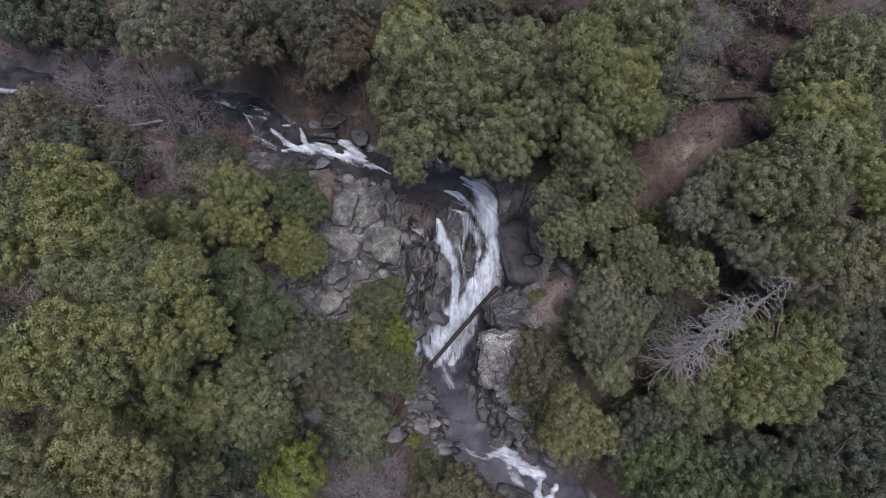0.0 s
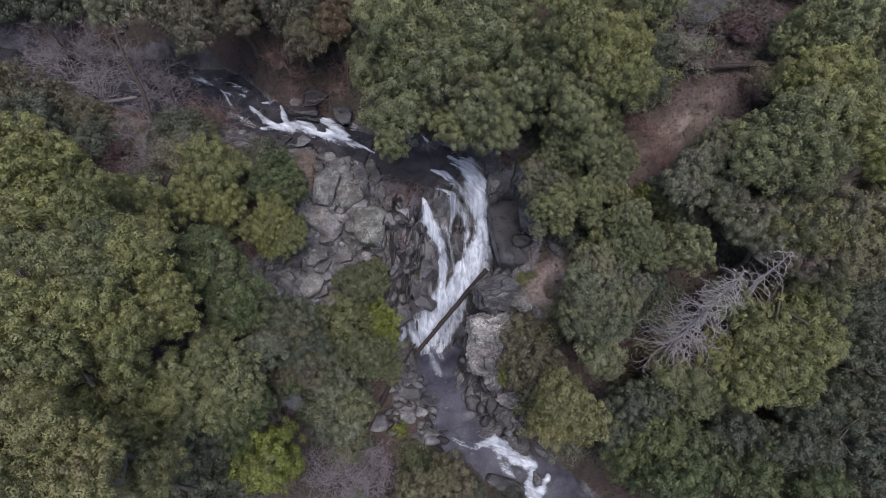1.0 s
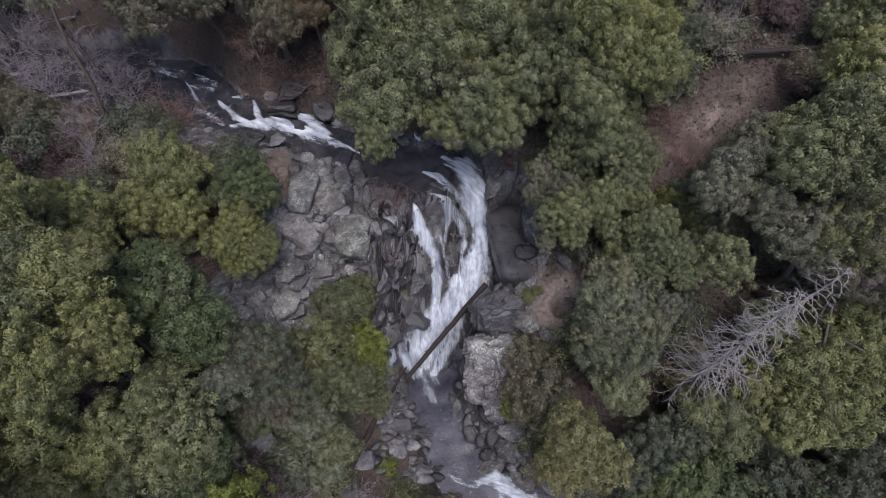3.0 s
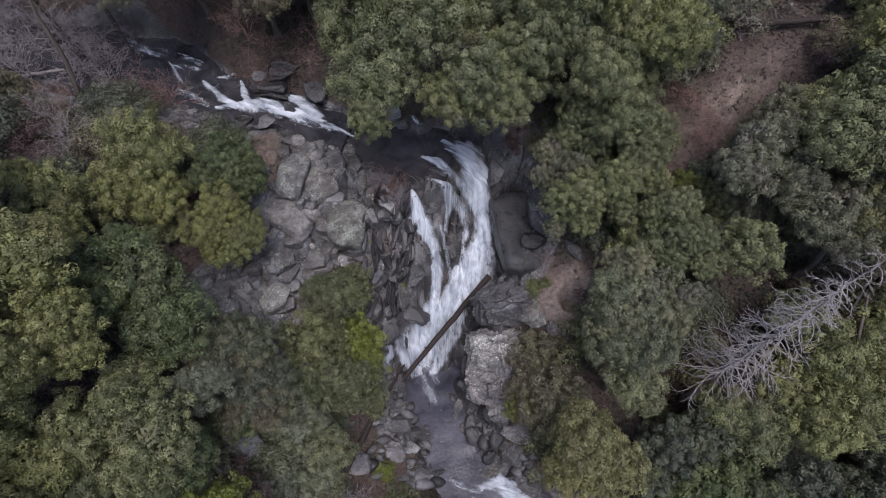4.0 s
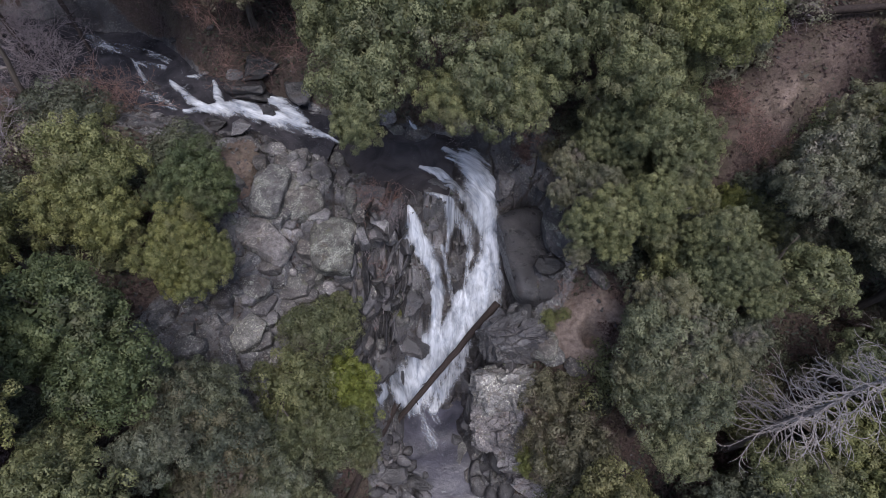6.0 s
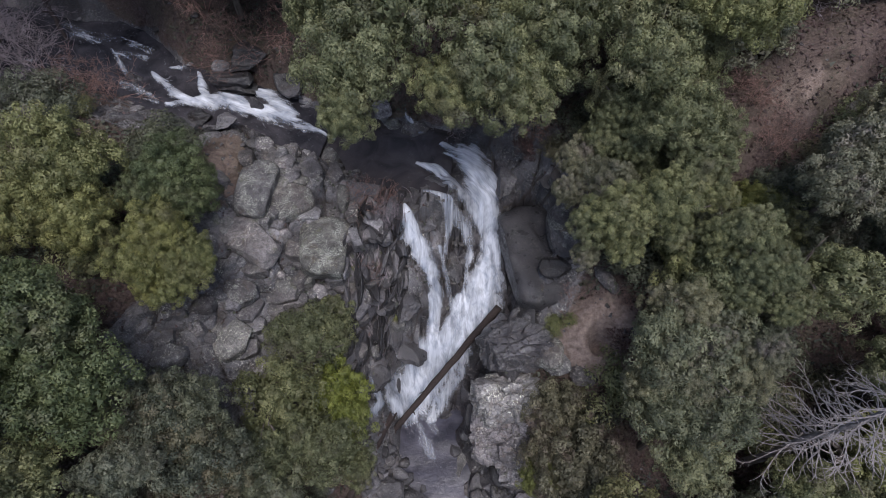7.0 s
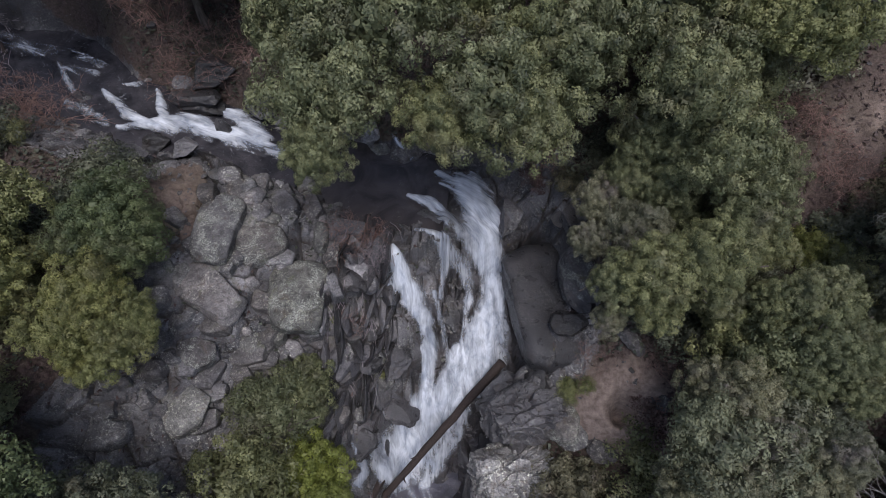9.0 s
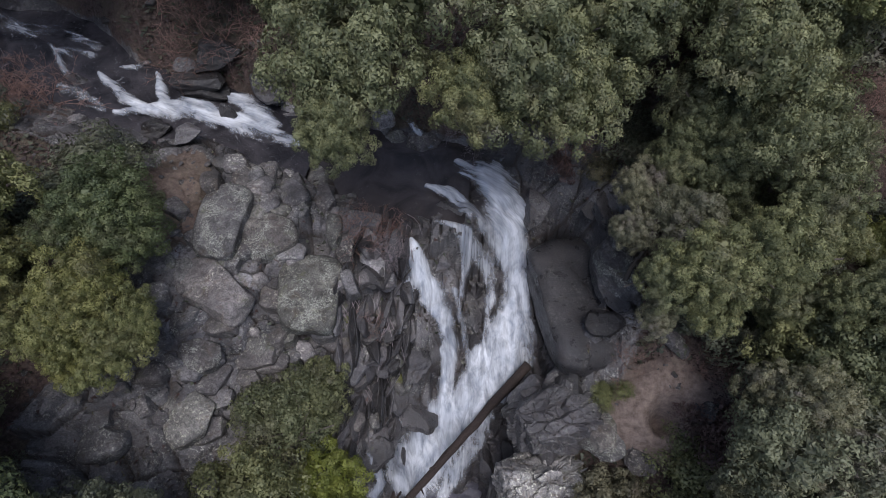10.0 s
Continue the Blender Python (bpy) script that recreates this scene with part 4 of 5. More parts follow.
for k in range(60):
    x, y = rock_rng.uniform(-3.6, 0.3), rock_rng.uniform(8.2, 14.6)
    s = 0.3 + 0.6 * rock_rng.random() ** 1.6
    put_rock("stone", PEBBLE_WET, x, y, s * rock_rng.uniform(1.1, 1.9), s, s * rock_rng.uniform(0.5, 0.8), rock_rng.uniform(-40, 40),
             "dark wet lens-shaped stone on the pool's bank", "stone", "river stones", sink=0.2)

for k in range(75):
    v = rock_rng.random()
    x, y = 3.6 + 4.6 * v + rock_rng.gauss(0, 0.5), 12.2 - 4.4 * v + rock_rng.gauss(0, 0.8)
    s = 0.3 + 0.75 * rock_rng.random() ** 1.8
    put_rock("stone", PEBBLE_WET if k % 2 else PEBBLE, x, y, s * rock_rng.uniform(1.0, 1.5), s, s * rock_rng.uniform(0.6, 1.0), rock_rng.uniform(0, 360),
             "broken brownish stone on the rocky shelf beside the rapid", "stone", "shelf stones", sink=0.2, tip=18)


# ---- trees ----
def crown_mesh(name, seed, leaves, tufts, leaf=0.04, squash=1.0, ragged=0.10, tuft=(0.11, 0.22), rise=-0.35):
    """A mass of foliage of unit radius: an uneven dome set with many tufts, each a small cushion of leaves, over a dim inner layer."""
    rng = np.random.default_rng(seed)
    wave = rng.normal(size=(4, 3)) * np.array([[1.6], [2.3], [3.4], [4.6]])
    phase = rng.uniform(0, 6.283, 4)

    def reach(v):
        return 1 + 0.13 * np.sin(v @ wave[0] + phase[0]) + 0.11 * np.sin(v @ wave[1] + phase[1]) + 0.09 * np.sin(v @ wave[2] + phase[2]) + 0.06 * np.sin(v @ wave[3] + phase[3])

    def directions(count, low):
        v = rng.normal(size=(count * 3, 3))
        v /= np.linalg.norm(v, axis=1)[:, None]
        return v[v[:, 2] > low][:count]

    heads = directions(tufts, rise)
    size = rng.uniform(*tuft, len(heads)) * rng.uniform(0.75, 1.2, len(heads))
    middle = heads * (reach(heads) * (0.90 + ragged * np.clip(rng.normal(size=len(heads)), -2, 1)) - 0.5 * size)[:, None]
    share = size ** 2 / (size ** 2).sum()
    which = rng.choice(len(heads), size=leaves, p=share)
    v = rng.normal(size=(leaves, 3)) + 0.55 * heads[which] + np.array([0, 0, 0.35])
    v /= np.linalg.norm(v, axis=1)[:, None]
    p = middle[which] + v * (size[which] * (1 - 0.4 * rng.random(leaves) ** 2))[:, None]
    inner = directions(leaves // 7, -0.6)
    q = inner * (reach(inner) * rng.uniform(0.45, 0.66, len(inner)))[:, None]
    p, v = np.concatenate([p, q]), np.concatenate([v, inner])
    broad = np.concatenate([np.ones(leaves), np.full(len(inner), 2.4)])
    n = v + 0.33 * rng.normal(size=p.shape)
    n /= np.linalg.norm(n, axis=1)[:, None]
    a = np.cross(n, rng.normal(size=p.shape))
    a /= np.linalg.norm(a, axis=1)[:, None]
    b = np.cross(n, a)
    s = (leaf * rng.uniform(0.55, 1.35, len(p)) * broad)[:, None]
    p = p * np.array([1, 1, squash])
    tips = np.stack([p - a * s, p + a * s * 0.55 - b * s * 0.55, p + a * s * 0.75 + b * s * 0.5], 1).reshape(-1, 3)
    me = mesh_of(name, tips, np.arange(len(tips)).reshape(-1, 3), LEAVES["green"])
    age = np.concatenate([rng.random(len(heads))[which], np.full(len(inner), 0.4)])
    me.attributes.new("age", "FLOAT", "FACE").data.foreach_set("value", age.astype(np.float32))
    return me


def trunk_mesh(seed):
    rng = random.Random(seed)
    line = [(rng.uniform(-0.10, 0.10) * (k > 0), rng.uniform(-0.10, 0.10) * (k > 0), k / 6, (0.10 if k else 0.15) * (1 - 0.09 * k)) for k in range(7)]
    return mesh_of("trunk", *tubes([line], 8), BARK, smooth=True)


def limb_mesh(seed):
    """One limb from the trunk's head out into the crown, forking."""
    rng = random.Random(seed)
    lines = []
    reach = rng.uniform(0.6, 0.85)
    main = [(reach * k / 5, rng.uniform(-0.05, 0.05) * k, (k / 5) ** 0.8 * rng.uniform(0.35, 0.6) - 0.25, 0.055 * (1 - k / 6.5)) for k in range(6)]
    lines.append(main)
    for start in (2, 3, 4):
        x, y, z, r = main[start]
        turn = rng.choice((-1, 1)) * rng.uniform(0.15, 0.35)
        lines.append([(x + 0.1 * k, y + turn * k * 0.33, z + 0.07 * k, r * 0.6 * (1 - k / 5)) for k in range(4)])
    return mesh_of("limb", *tubes(lines, 5), BARK, smooth=True)


CROWNS = [crown_mesh("crown", 500 + k, 12500, 105 + 8 * k, leaf=0.034, ragged=0.13) for k in range(7)]
NEAR_CROWNS = [crown_mesh("crown", 560 + k, 22000, 150 + 10 * k, leaf=0.028, tuft=(0.10, 0.20), ragged=0.13) for k in range(6)]
FAR_CROWNS = [crown_mesh("crown", 740 + k, 2600, 45, leaf=0.085) for k in range(3)]
BUSHES = [crown_mesh("foliage", 760 + k, 4500, 46, leaf=0.040, squash=0.6, ragged=0.22, tuft=(0.2, 0.4), rise=-0.1) for k in range(5)]
TRUNKS = [trunk_mesh(800 + k) for k in range(4)]
LIMB_MESHES = [limb_mesh(850 + k) for k in range(6)]
tree_rng = random.Random(11)


def height_at(x, y):
    return float(ground_z(np.array([x]), np.array([y]))[0])


def off_river(x, y, clear):
    """The nearest place beside the river's bed where something can root."""
    for _ in range(40):
        d, level, half = (float(v[0]) for v in river_at(np.array([x]), np.array([y])))
        if d > half + clear:
            break
        e = 0.1
        gx = float(river_at(np.array([x + e]), np.array([y]))[0][0]) - d
        gy = float(river_at(np.array([x]), np.array([y + e]))[0][0]) - d
        n = math.hypot(gx, gy) or 1.0
        x, y = x + 0.2 * gx / n, y + 0.2 * gy / n
    return x, y


def tree(kind, masses, label, group, crowns=None, tall=1.2, root=None):
    """A tree with one or more masses of foliage (x, y, z, radius); it roots below them, or beside the river, and leans out from there."""
    x, y = (sum(m[i] * m[3] for m in masses) / sum(m[3] for m in masses) for i in (0, 1))
    low = min(m[2] for m in masses)
    bx, by = root or off_river(x, y, 1.6)
    base = height_at(bx, by) - 0.15
    height = max(low - base - 0.3, 0.6)
    top = new("tree")
    top.matrix_basis = pose(bx, by, base)
    trunk = child("trunk", tree_rng.choice(TRUNKS), top)
    lean = Matrix.Identity(4)
    lean[0][2], lean[1][2] = (x - bx) / height, (y - by) / height
    thick = 0.6 + 0.22 * sum(m[3] for m in masses)
    trunk.matrix_basis = lean @ Matrix.Diagonal((thick, thick, height, 1))
    for mx, my, mz, r in [(a, b, c, 1.05 * d) for a, b, c, d in masses]:
        way = Vector((mx - x, my - y, mz - base - height + 0.2 * r))
        limb = child("limb", tree_rng.choice(LIMB_MESHES), top)
        span = max(way.length, 0.4 * r)
        aim = way.to_track_quat("X", "Z").to_matrix().to_4x4()
        limb.matrix_basis = pose(x - bx, y - by, height) @ aim @ Matrix.Diagonal((span, span, span, 1))
        crown = child("crown", tree_rng.choice(crowns or CROWNS), top)
        crown.matrix_basis = pose(mx - bx, my - by, mz - base - 0.2 * r, tree_rng.uniform(-10, 10), tree_rng.uniform(-10, 10), tree_rng.uniform(0, 360)) @ Matrix.Diagonal((r * tree_rng.uniform(0.95, 1.1), r * tree_rng.uniform(0.95, 1.1), r * tall, 1))
        crown.material_slots[0].link = "OBJECT"
        crown.material_slots[0].material = LEAVES[kind]
    return tagged(top, label, "tree", group)


def bush(kind, x, y, radius, label, group):
    """A low leafy bush on the ground: foliage over a few stems."""
    top = new("bush", tree_rng.choice(BUSHES))
    top.matrix_basis = pose(x, y, height_at(x, y) + 0.25 * radius, 0, 0, tree_rng.uniform(0, 360)) @ Matrix.Diagonal((radius, radius * tree_rng.uniform(0.75, 1.1), radius, 1))
    top.material_slots[0].link = "OBJECT"
    top.material_slots[0].material = LEAVES[kind]
    return tagged(top, label, "bush", group)


tree("green", [(-1.9, 30.6, 15.8, 2.49), (-0.4, 28.6, 13.9, 2.25), (-3.3, 30.0, 12.5, 2.06), (-1.9, 26.0, 12.4, 1.95), (-2.5, 24.2, 11.4, 1.07)], "green oak with a lumpy crown above the gorge", "gorge oaks", NEAR_CROWNS, root=(-2.4, 34.2))
tree("green", [(3.9, 31.4, 14.2, 2.39), (2.5, 30.0, 13.5, 1.94), (5.8, 32.5, 14.2, 1.78), (1.2, 30.7, 14.2, 1.63)], "green oak with a lumpy crown above the gorge", "gorge oaks", NEAR_CROWNS)
tree("green", [(3.0, 26.2, 11.9, 1.98), (6.3, 27.7, 12.3, 1.93), (4.8, 25.4, 11.7, 1.6), (4.9, 27.5, 12.5, 1.4), (1.8, 25.4, 11.7, 1.23)], "green oak with a lumpy crown above the gorge", "gorge oaks", NEAR_CROWNS, root=(4.6, 33.2))
tree("olive", [(9.8, 29.8, 16.8, 2.07), (12.4, 28.8, 15.7, 1.75), (12.6, 25.9, 15.0, 1.43), (11.2, 27.7, 15.2, 1.64)], "olive oak with sunburnt tips above the gorge", "gorge oaks", NEAR_CROWNS)
tree("green", [(9.0, 28.9, 13.5, 1.98), (10.1, 25.6, 13.1, 1.7), (8.0, 30.3, 14.3, 1.39), (11.7, 26.5, 12.7, 1.52)], "green oak with a lumpy crown above the gorge", "gorge oaks", NEAR_CROWNS)
tree("green", [(11.4, 24.1, 11.3, 1.44), (10.3, 24.9, 11.0, 1.03), (13.0, 23.8, 10.5, 0.96), (11.9, 22.3, 10.4, 1.09)], "green oak with a lumpy crown above the gorge", "gorge oaks", NEAR_CROWNS)
tree("green", [(9.0, 20.9, 9.3, 1.21), (10.3, 20.9, 9.9, 1.15), (11.2, 20.2, 8.3, 0.78), (7.8, 20.7, 8.5, 0.89), (9.0, 20.0, 8.1, 0.86), (12.6, 21.8, 9.5, 0.95)], "green oak with a lumpy crown above the gorge", "gorge oaks", NEAR_CROWNS)
tree("grey", [(8.7, 22.7, 8.9, 1.11), (7.6, 24.0, 8.5, 0.85), (7.0, 22.6, 8.2, 0.68), (7.7, 19.9, 7.2, 0.62)], "thinning grey-green oak at the gorge's edge", "gorge oaks", NEAR_CROWNS)
tree("green", [(13.2, 19.4, 10.0, 0.94), (12.7, 19.4, 9.2, 0.81), (13.7, 18.1, 9.5, 0.93), (13.3, 17.5, 8.5, 0.85), (14.3, 17.7, 9.6, 0.75), (14.6, 16.6, 8.6, 0.7)], "green oak with a lumpy crown above the gorge", "gorge oaks", NEAR_CROWNS)
tree("green", [(12.4, 34.7, 16.1, 2.25), (15.1, 32.5, 16.4, 1.95), (13.8, 32.0, 15.3, 1.54)], "dull green tree above the upper river", "upper river trees")
tree("olive", [(-2.0, 35.0, 16.1, 1.65), (-3.5, 34.6, 15.0, 1.21)], "olive-green tree above the upper river", "upper river trees")
tree("umber", [(-9.7, 35.5, 13.5, 2.27), (-8.8, 36.9, 14.2, 1.88), (-11.1, 37.1, 13.8, 1.69), (-9.0, 33.2, 12.5, 1.5)], "fading brown-olive tree above the upper river", "upper river trees")
tree("rustolive", [(-7.4, 34.8, 12.5, 1.61), (-6.5, 36.8, 12.4, 1.31)], "rusty olive tree above the upper river", "upper river trees")
tree("umber", [(-17.3, 33.4, 15.2, 1.96), (-15.3, 35.0, 15.2, 1.99), (-13.6, 34.0, 13.4, 1.32), (-16.1, 32.1, 14.3, 1.58)], "fading brown-olive tree above the upper river", "upper river trees")
tree("grey", [(-21.1, 34.2, 15.8, 2.14), (-19.3, 33.7, 15.4, 1.38), (-22.5, 33.6, 14.5, 1.21)], "grey-green tree above the upper river", "upper river trees")
tree("dark", [(-14.0, 37.8, 13.3, 1.72), (-6.4, 38.3, 13.4, 1.39)], "dark green tree above the upper river", "upper river trees")
tree("umber", [(24.8, 36.7, 13.6, 2.31), (26.8, 37.2, 14.2, 2.09), (23.0, 37.7, 13.3, 1.72)], "fading brown-olive tree above the upper river", "upper river trees")
tree("dark", [(15.9, 30.1, 14.0, 1.17), (15.3, 28.4, 13.0, 1.09)], "dark green evergreen tree in the shaded hollow", "shaded trees")
tree("dark", [(1.2, 40.3, 11.6, 2.05), (8.1, 41.5, 11.0, 2.33), (4.6, 41.0, 11.1, 2.09), (10.7, 39.5, 11.4, 1.37)], "dark green evergreen tree in the shaded hollow", "shaded trees")
tree("dark", [(-33.8, 38.6, 12.1, 2.44), (-29.7, 38.9, 12.2, 2.22), (-36.4, 40.6, 12.2, 2.27)], "dark green evergreen tree in the shaded hollow", "shaded trees")
tree("dark", [(-11.1, 7.5, 5.0, 1.41), (-13.2, 6.5, 4.8, 1.73), (-13.9, 4.6, 3.7, 1.9), (-12.3, 5.2, 1.9, 1.65)], "dark green evergreen tree in the shaded hollow", "shaded trees")
tree("dark", [(10.2, 27.3, 8.4, 1.2), (11.5, 25.4, 7.5, 0.98), (9.1, 26.3, 7.5, 0.89), (10.7, 26.0, 11.6, 0.93)], "dark green evergreen tree in the shaded hollow", "shaded trees")
tree("dark", [(12.8, 19.9, 6.2, 1.05), (11.7, 19.6, 5.8, 0.74), (15.5, 16.7, 5.5, 0.89), (13.5, 19.0, 6.0, 0.8)], "dark green evergreen tree in the shaded hollow", "shaded trees")
tree("dark", [(29.9, 15.3, 3.6, 1.93), (32.8, 18.0, 4.0, 1.98), (30.1, 12.3, 2.8, 2.12), (27.7, 9.6, 2.4, 1.84), (29.3, 8.8, 4.0, 1.76)], "dark green evergreen tree in the shaded hollow", "shaded trees")
tree("dark", [(25.9, 8.4, 1.4, 1.78), (28.5, 6.2, 2.3, 2.13), (25.6, 6.0, 1.3, 2.02), (23.0, 6.4, 1.3, 1.96), (20.6, 7.2, 0.9, 1.77)], "dark green evergreen tree in the shaded hollow", "shaded trees")
tree("deep", [(15.5, 7.2, 0.8, 1.85), (18.1, 6.1, 0.6, 2.2), (13.7, 6.2, -0.5, 1.5)], "deep green evergreen tree in the shaded hollow", "shaded trees")
tree("deep", [(16.2, 4.4, 0.6, 2.16)], "deep green evergreen tree in the shaded hollow", "shaded trees")
tree("deep", [(21.5, 4.3, 0.7, 2.04), (24.9, 3.8, 1.8, 1.98)], "deep green evergreen tree in the shaded hollow", "shaded trees")
tree("dark", [(18.3, 20.2, 7.1, 1.59), (20.4, 20.5, 8.1, 1.56), (16.6, 23.2, 7.8, 1.38)], "dark green evergreen tree in the shaded hollow", "shaded trees")
tree("brown", [(-31.6, 30.8, 10.5, 1.77), (-28.3, 29.8, 9.8, 2.18), (-25.3, 28.8, 9.2, 1.6), (-30.3, 26.7, 11.1, 2.16)], "fading brown-olive oak with a loose crown on the slope", "slope oaks")
tree("dark", [(-30.2, 23.5, 10.8, 1.53), (-26.9, 26.2, 11.2, 1.76), (-24.6, 26.8, 8.9, 1.17)], "dark green oak with a loose crown on the slope", "slope oaks")
tree("deep", [(-13.0, 15.8, 9.6, 1.96), (-11.3, 13.7, 9.4, 1.65), (-13.7, 17.1, 10.3, 1.21), (-13.9, 14.3, 10.2, 1.3)], "deep green oak with a loose crown on the slope", "slope oaks")
tree("green", [(-12.2, 9.4, 9.9, 1.65), (-10.6, 8.8, 9.5, 1.59), (-11.3, 7.5, 9.0, 1.52), (-12.3, 11.0, 9.1, 1.34)], "dull green oak with a loose crown on the slope", "slope oaks")
tree("silver", [(-10.0, 11.1, 7.8, 1.25), (-9.2, 11.6, 7.5, 0.78)], "silvery grey-green oak with a loose crown on the slope", "slope oaks")
tree("brown", [(-9.1, 13.0, 5.6, 1.57), (-8.2, 11.5, 4.1, 1.37), (-10.1, 13.4, 6.6, 1.32), (-9.5, 10.7, 4.2, 1.13)], "fading brown-olive oak with a loose crown on the slope", "slope oaks")
tree("bright", [(15.5, 22.4, 7.7, 0.89), (16.4, 22.9, 7.6, 0.7)], "yellowish green oak with a loose crown on the slope", "slope oaks")
tree("green", [(18.1, 10.0, 3.4, 1.59), (16.4, 10.9, 3.5, 1.38), (26.2, 15.3, 6.2, 1.45), (19.8, 14.8, 6.2, 1.37)], "dull green oak with a loose crown on the slope", "slope oaks")
tree("grey", [(23.5, 17.9, 11.1, 1.68), (22.8, 19.1, 11.2, 1.64), (21.6, 18.8, 10.3, 1.66), (20.1, 18.4, 10.2, 1.52), (22.0, 17.1, 9.8, 1.3)], "grey-green oak with a loose crown on the slope", "slope oaks")
tree("brown", [(24.7, 17.7, 12.1, 1.77), (26.8, 18.9, 12.3, 1.53), (25.1, 15.4, 11.2, 1.62), (23.7, 15.9, 10.2, 1.47), (27.2, 16.9, 11.3, 1.38)], "fading brown-olive oak with a loose crown on the slope", "slope oaks")
tree("green", [(21.7, 22.5, 15.1, 1.89), (23.3, 22.8, 15.6, 1.81), (22.0, 20.2, 14.6, 1.85), (20.1, 20.5, 13.7, 1.57), (20.3, 23.0, 12.7, 1.52)], "dull green oak with a loose crown on the slope", "slope oaks")
tree("olive", [(24.4, 25.2, 16.2, 1.78), (22.9, 25.1, 16.3, 1.51), (25.5, 23.5, 15.8, 1.62), (26.4, 21.4, 14.8, 1.48)], "olive-green oak with a loose crown on the slope", "slope oaks")
tree("green", [(26.2, 29.1, 16.8, 1.99), (24.9, 30.0, 16.3, 1.68), (27.6, 27.1, 16.3, 1.69), (29.2, 30.7, 16.9, 1.68), (24.0, 29.6, 15.0, 1.29)], "dull green oak with a loose crown on the slope", "slope oaks")
tree("bright", [(26.3, 19.2, 14.5, 1.0)], "yellowish green oak with a loose crown on the slope", "slope oaks")
tree("grey", [(17.4, 21.6, 12.1, 1.65), (16.1, 20.4, 11.7, 1.37), (18.9, 23.3, 12.4, 1.18), (18.9, 20.1, 11.3, 1.23)], "grey-green oak with a loose crown on the slope", "slope oaks")
tree("green", [(12.9, 18.0, 7.7, 1.74), (12.1, 19.8, 7.1, 1.58), (14.8, 18.3, 8.1, 1.51), (17.2, 17.6, 8.6, 1.56)], "dull green oak with a loose crown on the slope", "slope oaks")
tree("olive", [(-22.8, 19.5, 16.1, 1.88), (-23.4, 16.8, 16.1, 1.8), (-20.4, 16.3, 16.4, 2.0), (-20.3, 19.4, 15.2, 1.61), (-18.3, 15.9, 15.4, 1.52), (-18.5, 18.3, 14.4, 1.18), (-23.6, 14.7, 15.3, 1.35)], "broad olive-green oak with a billowing crown", "hillside oaks")
tree("green", [(-18.2, 13.3, 15.0, 1.9), (-20.4, 14.0, 15.4, 1.19), (-16.9, 14.7, 14.7, 1.46), (-16.5, 12.3, 14.7, 1.4)], "broad dull green oak with a billowing crown", "hillside oaks")
tree("olive", [(-15.4, 14.4, 14.0, 1.78), (-13.8, 12.3, 13.1, 1.4), (-13.1, 11.3, 12.3, 1.05), (-14.8, 15.5, 14.0, 0.95)], "broad olive-green oak with a billowing crown", "hillside oaks")
tree("olive", [(-19.4, 10.0, 15.7, 1.84), (-19.9, 8.1, 15.6, 1.52), (-17.1, 7.8, 15.3, 1.73), (-16.5, 10.6, 15.0, 1.73), (-21.0, 9.4, 15.7, 1.22)], "broad olive-green oak with a billowing crown", "hillside oaks")
tree("olive", [(-15.1, 8.9, 13.6, 1.64), (-14.6, 10.4, 13.8, 1.4), (-14.0, 7.1, 11.1, 1.34), (-16.1, 6.5, 12.6, 1.41), (-17.3, 6.3, 14.8, 1.18)], "broad olive-green oak with a billowing crown", "hillside oaks")
tree("green", [(-13.4, 8.5, 10.6, 1.39), (-13.0, 7.0, 9.2, 1.26), (-13.9, 6.0, 9.2, 1.24)], "broad dull green oak with a billowing crown", "hillside oaks")
tree("tan", [(-17.1, 4.0, 17.5, 1.49), (-15.0, 4.3, 17.3, 1.51), (-15.8, 2.5, 17.3, 1.54), (-17.6, 2.9, 17.6, 1.32)], "broad tan-tipped olive oak with a billowing crown", "hillside oaks")
tree("tan", [(-13.5, 3.9, 16.2, 1.33), (-13.7, 2.6, 16.0, 1.5), (-13.1, 3.8, 11.6, 1.38), (-14.0, 5.2, 12.4, 1.01)], "broad tan-tipped olive oak with a billowing crown", "hillside oaks")
tree("olive", [(21.4, 13.1, 5.3, 2.1), (24.4, 14.3, 5.4, 1.98), (25.3, 12.4, 5.0, 1.8), (23.3, 10.5, 4.8, 1.91), (20.5, 10.0, 4.5, 1.84), (19.3, 11.9, 4.1, 1.45)], "broad olive-green oak with a billowing crown", "hillside oaks")
tree("moss", [(-5.5, 18.3, 1.9, 1.64), (-4.2, 19.2, 1.5, 1.32), (-6.3, 15.4, 1.5, 1.92), (-7.0, 13.1, 1.5, 1.4)], "low moss-green tree on the lower bank", "bank trees")
tree("yellow", [(-4.0, 16.2, 0.3, 1.31), (-3.2, 14.9, -0.1, 1.13)], "low bright yellow-green tree on the lower bank", "bank trees")
tree("moss", [(-4.1, 13.4, -0.0, 1.53), (-5.6, 13.9, 0.6, 1.52), (-2.9, 12.7, -1.5, 0.96)], "low moss-green tree on the lower bank", "bank trees")
tree("silver", [(-7.5, 11.2, -0.5, 1.83), (-8.7, 11.8, 0.0, 1.17), (-6.2, 8.9, -1.4, 1.57), (-7.7, 8.3, -1.2, 1.32)], "low silvery grey-green tree on the lower bank", "bank trees")
tree("yellow", [(-9.5, 5.5, 4.5, 1.92)], "low bright yellow-green tree on the lower bank", "bank trees")
